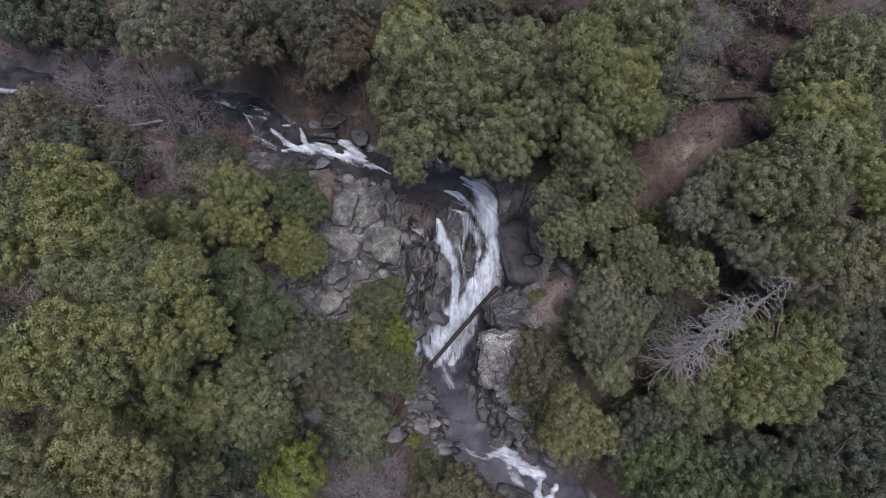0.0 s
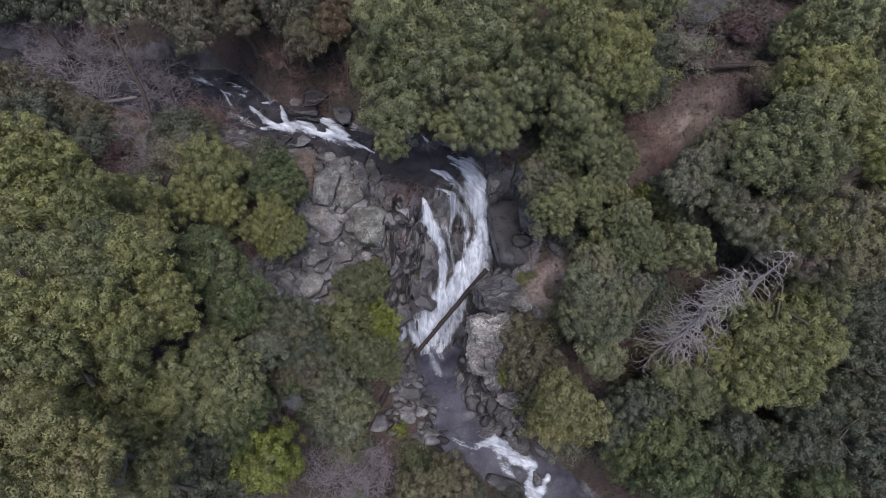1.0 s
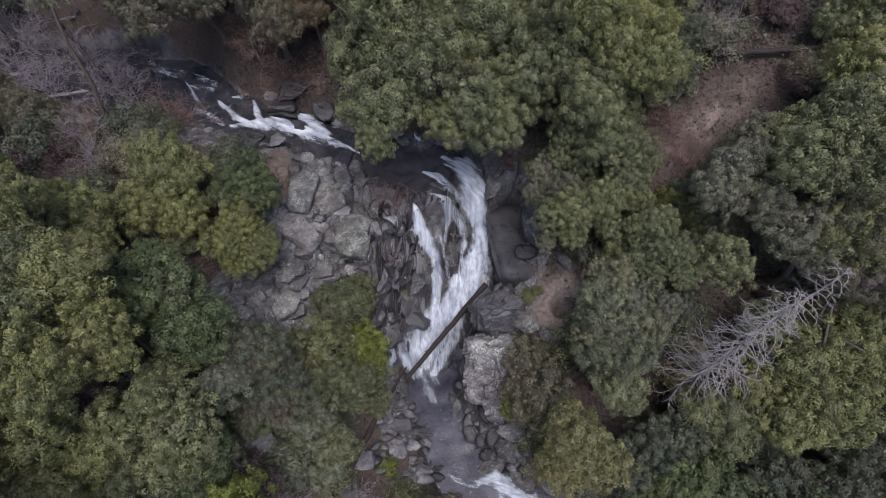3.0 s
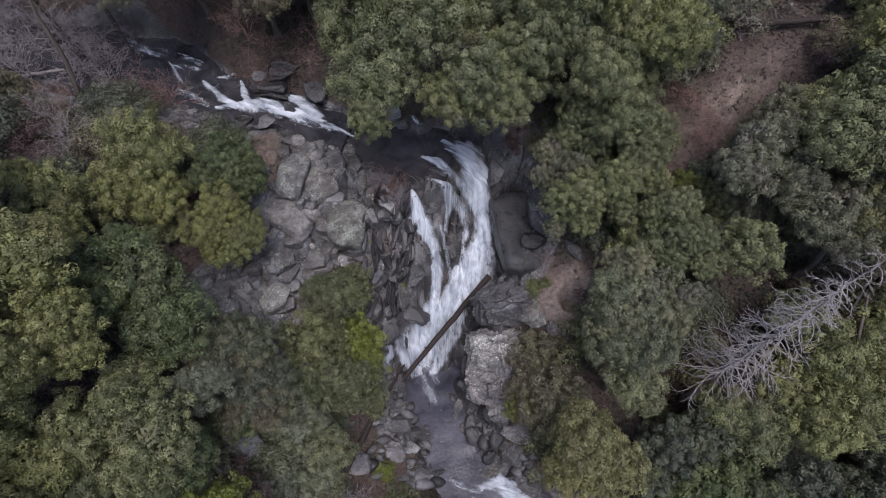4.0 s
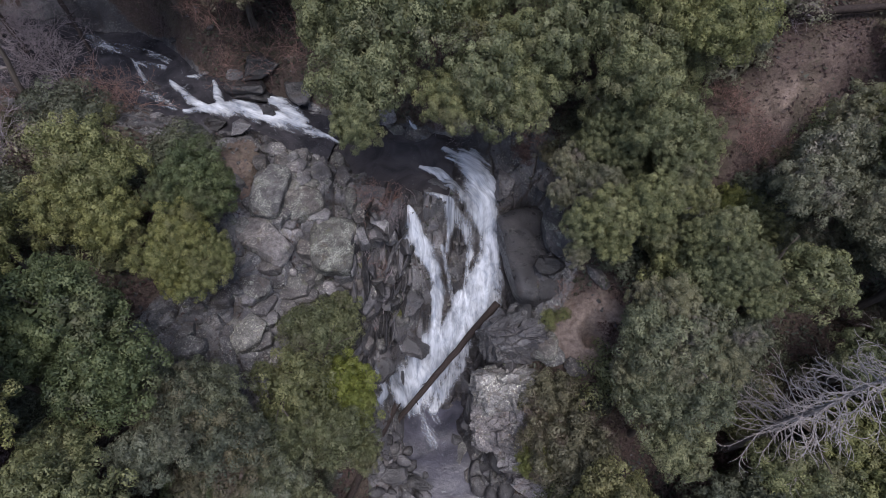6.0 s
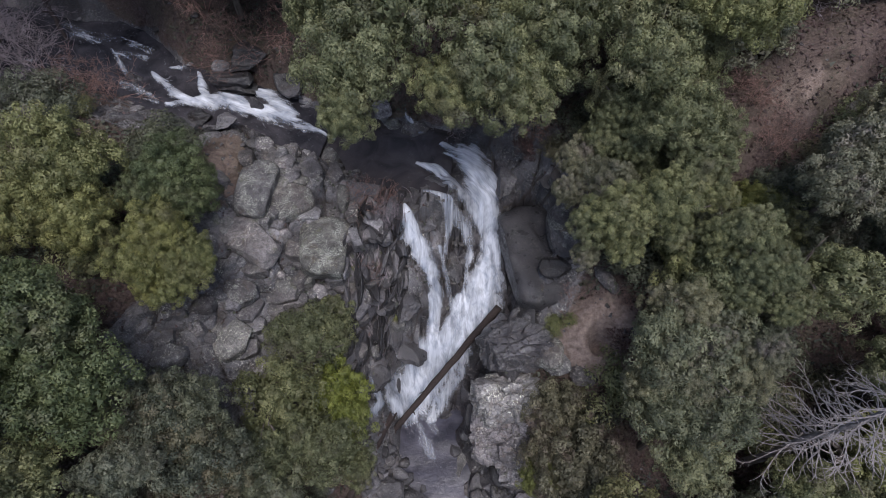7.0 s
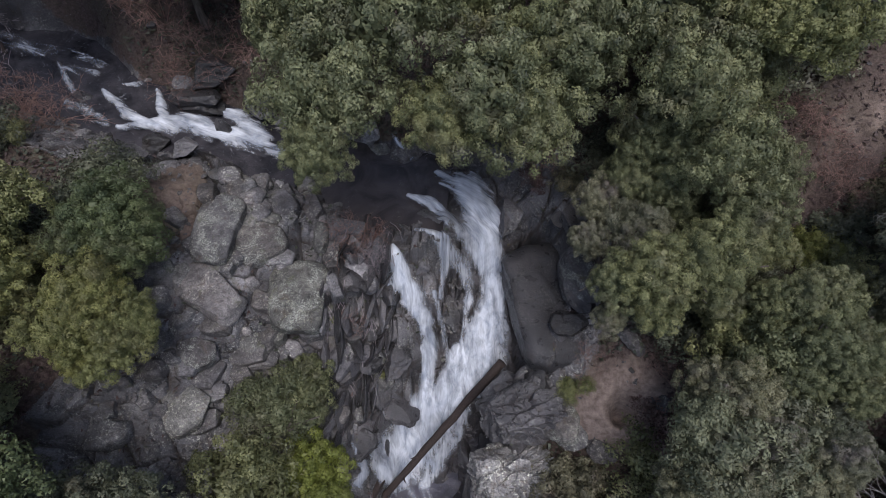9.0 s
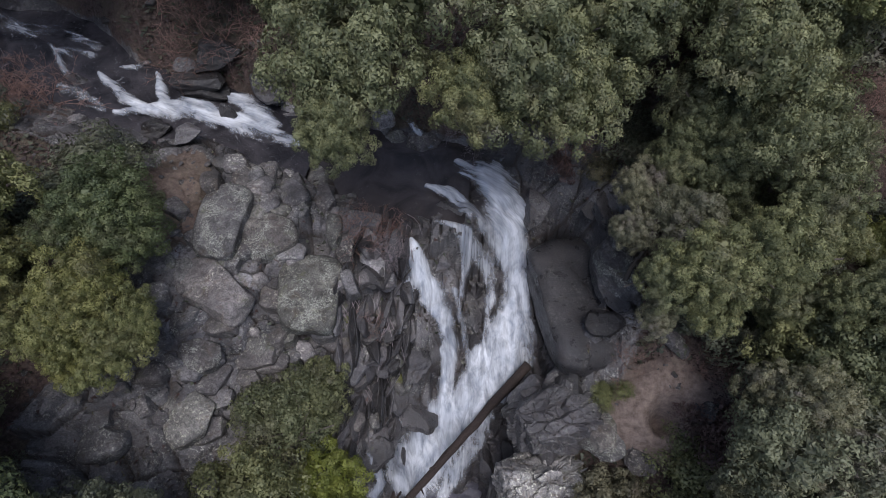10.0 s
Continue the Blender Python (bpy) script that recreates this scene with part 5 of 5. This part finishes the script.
tree("brown", [(1.1, 5.2, -2.7, 1.62), (-1.0, 4.2, -2.5, 1.44)], "low fading brown-olive tree on the lower bank", "bank trees")
tree("brown", [(7.1, 14.9, -0.1, 1.64), (8.0, 12.2, 0.2, 1.91), (6.6, 12.8, -0.4, 1.28)], "low fading brown-olive tree on the lower bank", "bank trees")
tree("bright", [(5.9, 11.9, -0.6, 0.94)], "low yellowish green tree on the lower bank", "bank trees")
tree("tan", [(8.9, 9.5, 2.8, 1.82), (10.5, 8.4, 2.1, 1.67), (8.1, 7.9, 2.0, 1.44)], "low tan-tipped olive tree on the lower bank", "bank trees")
tree("olive", [(-14.2, 23.2, 10.0, 1.85), (-15.3, 21.4, 9.1, 1.62), (-13.8, 21.2, 8.7, 1.48)], "small round olive-green tree beside the rock terrace", "terrace trees", NEAR_CROWNS)
tree("deep", [(-10.9, 23.8, 8.3, 1.57), (-10.1, 22.8, 7.9, 1.38), (-11.7, 22.9, 8.1, 0.99)], "small round deep green tree beside the rock terrace", "terrace trees", NEAR_CROWNS)
tree("yolive", [(-10.4, 20.6, 8.4, 1.13), (-11.2, 19.7, 7.9, 1.1), (-9.7, 19.3, 7.3, 1.22), (-9.0, 19.9, 7.5, 0.87), (-10.8, 18.9, 7.1, 0.75)], "small round yellowish olive tree beside the rock terrace", "terrace trees", NEAR_CROWNS)
tree("olive", [(-18.1, 20.1, 10.4, 1.55), (-17.0, 18.3, 10.3, 1.23), (-19.5, 21.1, 10.5, 0.9)], "small round olive-green tree beside the rock terrace", "terrace trees")
tree("grey", [(10.6, 17.4, 7.4, 0.93), (11.3, 16.7, 8.2, 0.98), (10.7, 15.9, 7.5, 1.05), (11.7, 15.6, 8.1, 0.76)], "grey-green oak with a loose crown on the slope", "slope oaks", NEAR_CROWNS)
tree("grey", [(9.9, 14.7, 6.5, 0.84), (11.2, 14.4, 7.4, 0.95), (9.6, 14.8, 5.5, 0.77), (12.6, 14.3, 8.0, 0.89), (13.3, 14.7, 8.6, 0.72)], "grey-green oak with a loose crown on the slope", "slope oaks", NEAR_CROWNS)
tree("green", [(9.3, 25.9, 10.4, 1.16), (10.1, 24.3, 9.9, 1.03), (8.7, 24.6, 9.3, 0.87)], "green oak with a lumpy crown above the gorge", "gorge oaks", NEAR_CROWNS)
tree("dark", [(-8.6, 12.2, 4.8, 1.72), (-7.7, 12.4, 3.2, 1.49), (-9.7, 13.5, 6.4, 1.55), (-8.8, 13.8, 5.6, 1.29)], "dark green oak with a loose crown on the slope", "slope oaks")
tree("deep", [(-10.2, 8.3, 6.2, 1.25), (-11.3, 6.8, 5.1, 1.39), (-9.3, 10.4, 3.8, 1.14)], "deep green oak with a loose crown on the slope", "slope oaks")
tree("tan", [(24.1, 16.9, 11.7, 1.7), (22.9, 18.0, 10.9, 1.62), (26.1, 16.8, 11.6, 1.57)], "tan-tipped olive oak with a loose crown on the slope", "slope oaks")
tree("sage", [(10.6, 15.6, 7.4, 1.63), (10.4, 13.8, 5.6, 1.51)], "blue-grey green oak with a loose crown on the slope", "slope oaks")
tree("sage", [(11.7, 13.5, 6.5, 1.48), (12.1, 15.5, 7.6, 1.55), (11.7, 11.9, 4.0, 1.45)], "blue-grey green oak with a loose crown on the slope", "slope oaks")
tree("sage", [(-6.9, 11.3, -0.4, 1.91), (-8.6, 11.5, -0.2, 1.42), (-5.7, 9.4, -1.1, 1.57)], "low blue-grey green tree on the lower bank", "bank trees")
tree("dark", [(14.0, 9.4, 1.5, 1.57), (15.9, 9.7, 2.0, 1.56), (12.9, 8.0, 0.5, 1.5)], "dark green evergreen tree in the shaded hollow", "shaded trees")
tree("green", [(10.8, 23.7, 8.3, 0.89), (9.9, 24.5, 8.0, 0.69)], "green oak with a lumpy crown above the gorge", "gorge oaks", NEAR_CROWNS)
tree("green", [(16.2, 22.1, 7.5, 1.03), (17.3, 21.3, 7.1, 0.98), (16.7, 20.1, 6.6, 0.8)], "dull green oak with a loose crown on the slope", "slope oaks")
tree("umber", [(18.4, 22.0, 7.9, 1.1), (18.5, 20.4, 7.9, 0.93), (19.1, 23.8, 7.6, 0.84)], "brown-olive oak with a loose crown on the slope", "slope oaks")
# the forest goes on over the slopes that close the valley
for k in range(170):
    a = tree_rng.uniform(0, 6.283)
    r = tree_rng.uniform(30, 75)
    x, y = 0 + r * math.cos(a) * 1.15, 20 + r * math.sin(a)
    if -42 < x < 42 and 1 < y < 40 or (abs(x) < 14 and y < 4):
        continue
    kind = tree_rng.choice(("olive", "green", "grey", "dark", "brown"))
    tree(kind, [(x, y, height_at(x, y) + tree_rng.uniform(4, 7), tree_rng.uniform(2.6, 3.9))], "oak of the surrounding forest slope", "far slope trees", FAR_CROWNS)

# undergrowth between the trees
bushes = 0
for k in range(620):
    x, y = tree_rng.uniform(-38, 34), tree_rng.uniform(2, 43)
    d, level, half = (float(v[0]) for v in river_at(np.array([x]), np.array([y])))
    rocky = float(rockiness(np.array([x]), np.array([y]))[0])
    trail = math.exp(-((x - 17.8) / 3.4) ** 2 - ((y - 26.3 - 0.6 * (x - 17.8)) / 2.2) ** 2)
    pocket = math.hypot((x + 10.2) / 2.2, (y - 27.0) / 2.6)
    if bushes >= 290 or d < half + (3.0 if y > 30 else 1.2) or rocky > 0.35 or (-6.4 < x < 1.0 and 7.5 < y < 15) or trail > 0.25 or pocket < 1 or math.hypot(x - 9.0, y - 18.0) < 2.4 or math.hypot((x + 8.0) / 6.0, (y - 20.0) / 5.0) < 1:
        continue
    bushes += 1
    kind = tree_rng.choice(("dark", "dark", "brown", "grey", "green", "rust") if y < 31 else ("brown", "rust", "grey", "dark", "brown"))
    bush(kind, x, y, tree_rng.uniform(1.1, 2.5), {"rust": "rusty brown bush of dead leaves", "dark": "low dark green bush"}.get(kind, "low dull olive bush") + " in the undergrowth", "undergrowth")


for x, y, size in ((-6.3, 10.6, 1.0), (-5.9, 9.2, 0.9), (-6.9, 8.2, 1.1), (-5.2, 12.0, 0.8), (-4.9, 7.6, 0.8)):
    bush("dark", x, y, size, "low dark green bush beside the fallen log", "undergrowth")


# ---- bare shrubs, the dead conifer, logs ----
def bare_mesh(name, seed, stems, material, spread=0.9, thick=0.010):
    """A leafless bush of unit height: stems that fork three times into a haze of thin twigs."""
    rng = random.Random(seed)
    lines = []

    def grow(p, way, length, radius, depth):
        line, bend = [(*p, radius)], Vector((rng.gauss(0, 1), rng.gauss(0, 1), rng.gauss(0, 0.8))) * 0.2
        at, steps = Vector(p), 3
        for k in range(steps):
            way = (way + bend).normalized()
            at = at + way * (length / steps)
            line.append((*at, radius * (1 - 0.6 * (k + 1) / steps)))
            if depth and k > 0:
                for _ in range(2):
                    fork = (way + Vector((rng.gauss(0, 0.75), rng.gauss(0, 0.75), rng.gauss(0.0, 0.55)))).normalized()
                    grow(tuple(at), fork, length * rng.uniform(0.55, 0.8), max(radius * 0.55, 0.0036), depth - 1)
        lines.append(line)

    for k in range(stems):
        a = 6.283 * k / stems + rng.uniform(-0.4, 0.4)
        lean = spread * rng.uniform(0.2, 1.2)
        grow((0.05 * math.cos(a), 0.05 * math.sin(a), 0), Vector((lean * math.cos(a), lean * math.sin(a), 1)).normalized(), rng.uniform(0.4, 0.55), thick, 3)
    return mesh_of(name, *tubes(lines, 3), material)


BARE = [bare_mesh("bare_shrub", 900 + k, 9, TWIG) for k in range(3)]
BARE_RUST = [bare_mesh("bare_shrub", 920 + k, 6, RUSTY_TWIG, spread=1.1) for k in range(2)]
BARE_PLACES = [
    (-27.2, 37.4, 3.4), (-33.5, 38.9, 2.2), (-20.8, 26.0, 2.1), (-6.1, 5.4, 2.6), (-7.6, 6.0, 1.9), (-5.0, 5.6, 2.2), (-5.6, 6.5, 1.9), (-4.2, 5.9, 1.9), (-6.9, 4.8, 2.4), (-3.4, 5.0, 1.8), (20.5, 36.1, 2.2),
    (18.3, 32.3, 2.3), (17.7, 30.7, 1.8), (19.3, 34.2, 2.2), (29.2, 33.5, 2.0), (-1.2, 24.4, 1.0), (20.6, 20.9, 1.6), (-29.9, 35.2, 2.4),
    (-29.2, 37.5, 2.9), (-23.5, 34.2, 2.9), (-23.1, 36.5, 2.4), (-31.8, 37.4, 2.4), (-35.8, 38.8, 2.5), (-25.1, 31.4, 2.3),
    (-20.9, 32.9, 2.4), (2.4, 30.9, 1.4)]
RUSTY_PLACES = [
    (-18.3, 31.7, 2.1), (-15.5, 37.9, 2.0), (-9.6, 34.5, 2.0), (-22.7, 28.2, 1.8), (-2.1, 25.8, 1.6), (-2.4, 22.0, 0.8),
    (-17.1, 30.0, 1.4), (-11.2, 33.9, 1.5), (-25.8, 28.2, 2.0), (-16.7, 31.2, 1.9), (-11.8, 35.9, 2.4), (-7.0, 34.9, 2.2),
    (3.8, 31.3, 1.7), (5.9, 30.0, 1.6), (6.7, 29.0, 1.4), (8.1, 20.0, 1.0), (15.5, 26.3, 1.1), (16.2, 24.4, 1.2),
    (16.8, 23.9, 1.0), (15.1, 27.1, 0.9), (15.8, 25.4, 1.2), (17.9, 24.1, 1.1), (11.3, 19.6, 0.9), (10.6, 19.3, 0.7)]
for places, meshes, label in ((BARE_PLACES, BARE, "leafless lilac-grey shrub of fine twigs"), (RUSTY_PLACES, BARE_RUST, "leafless rusty brown bush on the bank")):
    for x, y, size in places:
        ob = new("bare_shrub", tree_rng.choice(meshes))
        ob.matrix_basis = pose(x, y, float(ground_z(np.array([x]), np.array([y]))[0]) - 0.1, 0, 0, tree_rng.uniform(0, 360)) @ Matrix.Diagonal((size * 1.25, size * 1.25, size * 1.5, 1))
        tagged(ob, label, "shrub", "bare shrubs")


def snag(x, y, height, seed, count, reach, label):
    """A standing dead conifer: a bleached trunk with long hanging branches that curl at their ends."""
    rng = random.Random(seed)
    base = float(ground_z(np.array([x]), np.array([y]))[0]) - 0.2
    tall = height - base
    top = new("dead_tree")
    top.matrix_basis = pose(x, y, base)
    child("trunk", mesh_of("trunk", *tubes([[(0.08 * math.sin(k), 0.08 * math.cos(1.7 * k), tall * k / 10, 0.24 * (1 - k / 10.6)) for k in range(11)]], 8), DEAD_WOOD, smooth=True), top, "grey weathered dead trunk")
    for k in range(count):
        h = 0.30 + 0.69 * (k + rng.random()) / count
        a = k * 2.4 + rng.uniform(-0.4, 0.4)
        length = reach * (1.10 - h) ** 0.5 * rng.uniform(0.65, 1.2)
        turn, droop = rng.choice((-1, 1)) * rng.uniform(0.8, 2.2), rng.uniform(0.35, 0.8)
        lines, main = [], []
        p, pitch = Vector((0, 0, tall * h)), rng.uniform(0.0, 0.5)
        for j in range(11):
            u = j / 10
            main.append((*p, 0.036 * (1 - 0.80 * u) * (1.25 - 0.5 * h)))
            way = a + turn * u * u + 0.25 * math.sin(7 * u + k)
            pitch -= droop * 0.42 * (1 - u) - 0.16 * u
            p = p + Vector((math.cos(way) * math.cos(pitch), math.sin(way) * math.cos(pitch), math.sin(pitch))) * (length / 10)
        lines.append(main)
        for j in (3, 5, 6, 7, 8):
            q, bend = Vector(main[j][:3]), rng.choice((-1, 1)) * rng.uniform(0.4, 1.0)
            span, start = length * rng.uniform(0.16, 0.34), a + turn * (j / 10) ** 2
            twig = []
            for i in range(5):
                twig.append((*q, 0.017 * (1 - 0.16 * i)))
                start += bend * 0.45
                q = q + Vector((math.cos(start), math.sin(start), -0.45 + 0.22 * i)) * (span / 4)
            lines.append(twig)
        child("branch", mesh_of("branch", *tubes(lines, 4), DEAD_WOOD), top)
    return tagged(top, label, "dead tree", "dead trees")


snag(16.4, 12.6, 14.6, 1, 140, 3.4, "bleached dead conifer with long curling bare branches")
snag(21.2, 15.4, 12.0, 2, 60, 2.4, "smaller grey dead tree tangled with bare twigs")


def log(a, b, thick, seed, label, material=DARK_WOOD):
    rng = random.Random(seed)
    a, b = Vector(a), Vector(b)
    rows = []
    for k in range(15):
        p = a.lerp(b, k / 14) + Vector((rng.gauss(0, 0.02), rng.gauss(0, 0.02), rng.gauss(0, 0.02)))
        rows.append((*p, thick * (1 - 0.25 * k / 14) * rng.uniform(0.93, 1.07)))
    verts, faces = tubes([rows], 12)
    top = new("fallen_log", mesh_of("fallen_log", verts, faces, material, smooth=True))
    for k in range(3):
        p = a.lerp(b, rng.uniform(0.3, 0.9))
        stub = Vector((rng.gauss(0, 1), rng.gauss(0, 1), 0.6)).normalized()
        child("stub", mesh_of("stub", *tubes([[(*(p + stub * thick * 0.7), 0.06), (*(p + stub * (thick + 0.3)), 0.03)]], 5), material), top, "broken branch stub")
    return tagged(top, label, "log", "fallen logs")


log((4.7, 21.0, -0.9), (-1.9, 15.2, -6.9), 0.225, 1, "dark wet trunk fallen across the foot of the falls")
log((-1.5, 16.4, -5.5), (-4.8, 9.0, height_at(-4.8, 9.0) + 0.35), 0.25, 2, "dark reddish log lying along the lower bank")
log((-26.2, 37.8, 8.6), (-23.4, 34.6, 6.5), 0.17, 5, "dark dead trunk leaning over the upper river")
log((-21.6, 37.5, 8.0), (-19.9, 35.0, 6.2), 0.14, 6, "dark dead trunk leaning over the upper river")
log((-31.8, 38.8, 9.8), (-29.8, 36.5, 7.3), 0.16, 7, "dark dead trunk leaning over the upper river")
log((-2.4, 17.9, -4.2), (-1.4, 16.0, -6.2), 0.10, 8, "thin dark branch caught beside the fallen log")
log((18.0, 29.9, 12.3), (23.5, 29.0, 13.6), 0.20, 3, "dark log beside the bare trail")
log((-27.5, 32.0, 6.9), (-23.6, 32.8, 6.9), 0.12, 4, "pale bleached log by the upper river", DEAD_WOOD)


# ---- litter, scrub and gravel on the ground ----
def scatter(count, seed, wanted):
    """Random places near the falls, kept with the likelihood that wanted gives."""
    rng = np.random.default_rng(seed)
    x, y = rng.uniform(-30, 26, count), rng.uniform(2, 42, count)
    keep = rng.random(count) < wanted(x, y)
    return x[keep], y[keep], rng


def soil_cover(x, y):
    d, level, half = river_at(x, y)
    trail = np.exp(-((x - 17.8) / 3.0) ** 2 - ((y - 26.3 - 0.6 * (x - 17.8)) / 1.7) ** 2)
    return np.clip(1 - 1.4 * rockiness(x, y), 0.05, 1) * (d > half + 0.6) * np.clip(1 - 1.2 * trail, 0.4, 1) * (np.hypot(x - 9.1, y - 18.0) > 1.9) * (np.hypot(x + 10.2, y - 27.4) > 1.6)


def flakes(name, count, seed, size, lift, material, label, wanted):
    """Loose leaves and scraps lying on the ground, in one mesh."""
    x, y, rng = scatter(count, seed, wanted)
    z = ground_z(x, y) + rng.uniform(0.01, lift, len(x))
    p = np.stack([x, y, z], 1)
    n = np.stack([rng.normal(0, 0.5, len(x)), rng.normal(0, 0.5, len(x)), np.ones(len(x))], 1)
    n /= np.linalg.norm(n, axis=1)[:, None]
    a = np.cross(n, rng.normal(size=p.shape))
    a /= np.linalg.norm(a, axis=1)[:, None]
    b = np.cross(n, a)
    s = size * rng.uniform(0.5, 1.6, len(x))[:, None]
    tips = np.stack([p - a * s, p + a * 0.6 * s - 0.5 * b * s, p + a * 0.7 * s + 0.55 * b * s], 1).reshape(-1, 3)
    return tagged(new(name, mesh_of(name, tips, np.arange(len(tips)).reshape(-1, 3), material)), label, "litter", kind="stuff")


flakes("leaf_litter", 120000, 31, 0.09, 0.10, LEAVES["rust"], "fallen brown leaves strewn over the forest floor", soil_cover)
flakes("ground_cover", 70000, 32, 0.11, 0.35, LEAVES["dark"], "low green and brown ground plants",
       lambda x, y: soil_cover(x, y) * np.clip(0.5 + 1.5 * value_noise(x * 0.35, y * 0.35, 91), 0, 1))
flakes("moss_tufts", 26000, 33, 0.06, 0.06, LEAVES["brown"], "small plants and moss in the joints of the terrace",
       lambda x, y: (rockiness(x, y) > 0.4) * joints(x, y)[0] * 0.9)


def gravel(count, seed):
    """Small broken stones of the river's banks and the terrace, in one mesh."""
    x, y, rng = scatter(count, seed, lambda x, y: np.clip(rockiness(x, y), 0, 1) * 0.8 + 0.03)
    z = ground_z(x, y)
    shape = np.array([(1, 0, 0), (-1, 0, 0), (0, 1, 0), (0, -1, 0), (0, 0, 1), (0, 0, -1), (0.6, 0.6, 0.5), (-0.6, -0.55, 0.55)], float)
    faces = np.array([(0, 6, 4), (2, 6, 0), (2, 4, 6), (2, 1, 4), (1, 7, 4), (1, 3, 7), (3, 4, 7), (3, 0, 4), (2, 0, 5), (1, 2, 5), (3, 1, 5), (0, 3, 5)])
    turn, size = rng.uniform(0, 6.283, len(x)), 0.05 + 0.13 * rng.random(len(x)) ** 2.5
    v = shape[None] * (1 + 0.25 * rng.normal(size=(len(x), 8, 3))) * np.array([1.2, 0.9, 0.6])
    c, s = np.cos(turn)[:, None], np.sin(turn)[:, None]
    v = np.stack([v[..., 0] * c - v[..., 1] * s, v[..., 0] * s + v[..., 1] * c, v[..., 2]], 2) * size[:, None, None] + np.stack([x, y, z], 1)[:, None]
    f = (faces[None] + 8 * np.arange(len(x))[:, None, None]).reshape(-1, 3)
    return tagged(new("gravel", mesh_of("gravel", v.reshape(-1, 3), f, ROCK)), "small broken granite gravel in the bed and joints", "gravel", kind="stuff")


gravel(26000, 41)


def twig_heap(x, y, count, reach, seed, label):
    """Loose dead sticks lying over the rock."""
    rng = random.Random(seed)
    lines = []
    for k in range(count):
        px, py = x + rng.gauss(0, reach * 0.4), y + rng.gauss(0, reach * 0.5)
        a, length = rng.uniform(-2.2, -0.9), rng.uniform(0.5, 1.6)
        line = []
        for u in (0, 0.33, 0.66, 1.0):
            qx, qy = px + math.cos(a) * length * u + 0.1 * math.sin(3 * u), py + math.sin(a) * length * u
            line.append((qx, qy, height_at(qx, qy) + 0.35 + 0.1 * rng.random(), 0.022 * (1 - 0.6 * u)))
        lines.append(line)
    return tagged(new("stick_pile", mesh_of("stick_pile", *tubes(lines, 4), TWIG)), label, "sticks", "stick piles", kind="stuff")


twig_heap(-2.6, 22.6, 26, 1.5, 51, "bleached sticks caught on the dark ribs of rock")
twig_heap(-1.4, 25.6, 34, 1.2, 52, "tangle of dry grass and twigs above the falls")
twig_heap(-2.0, 20.0, 14, 1.4, 53, "bleached sticks caught on the dark ribs of rock")
for x, y, size, kind in ((-2.9, 22.2, 0.35, "yellow"), (-1.2, 20.6, 0.4, "olive"), (-2.5, 9.3, 0.9, "yellow"), (7.2, 18.9, 0.7, "olive"), (7.0, 12.6, 0.6, "yellow"), (-7.6, 27.2, 0.5, "olive"), (6.6, 28.6, 0.9, "rust"), (7.6, 27.6, 0.8, "brown"), (-1.6, 26.4, 0.6, "rust"), (7.9, 18.9, 0.4, "olive"), (-18.0, 29.2, 0.9, "green"), (-16.8, 29.0, 0.8, "green"), (-19.2, 29.0, 0.7, "green")):
    bush(kind, x, y, size, "small tuft of leaves rooted in a crack of the rock", "rock plants")
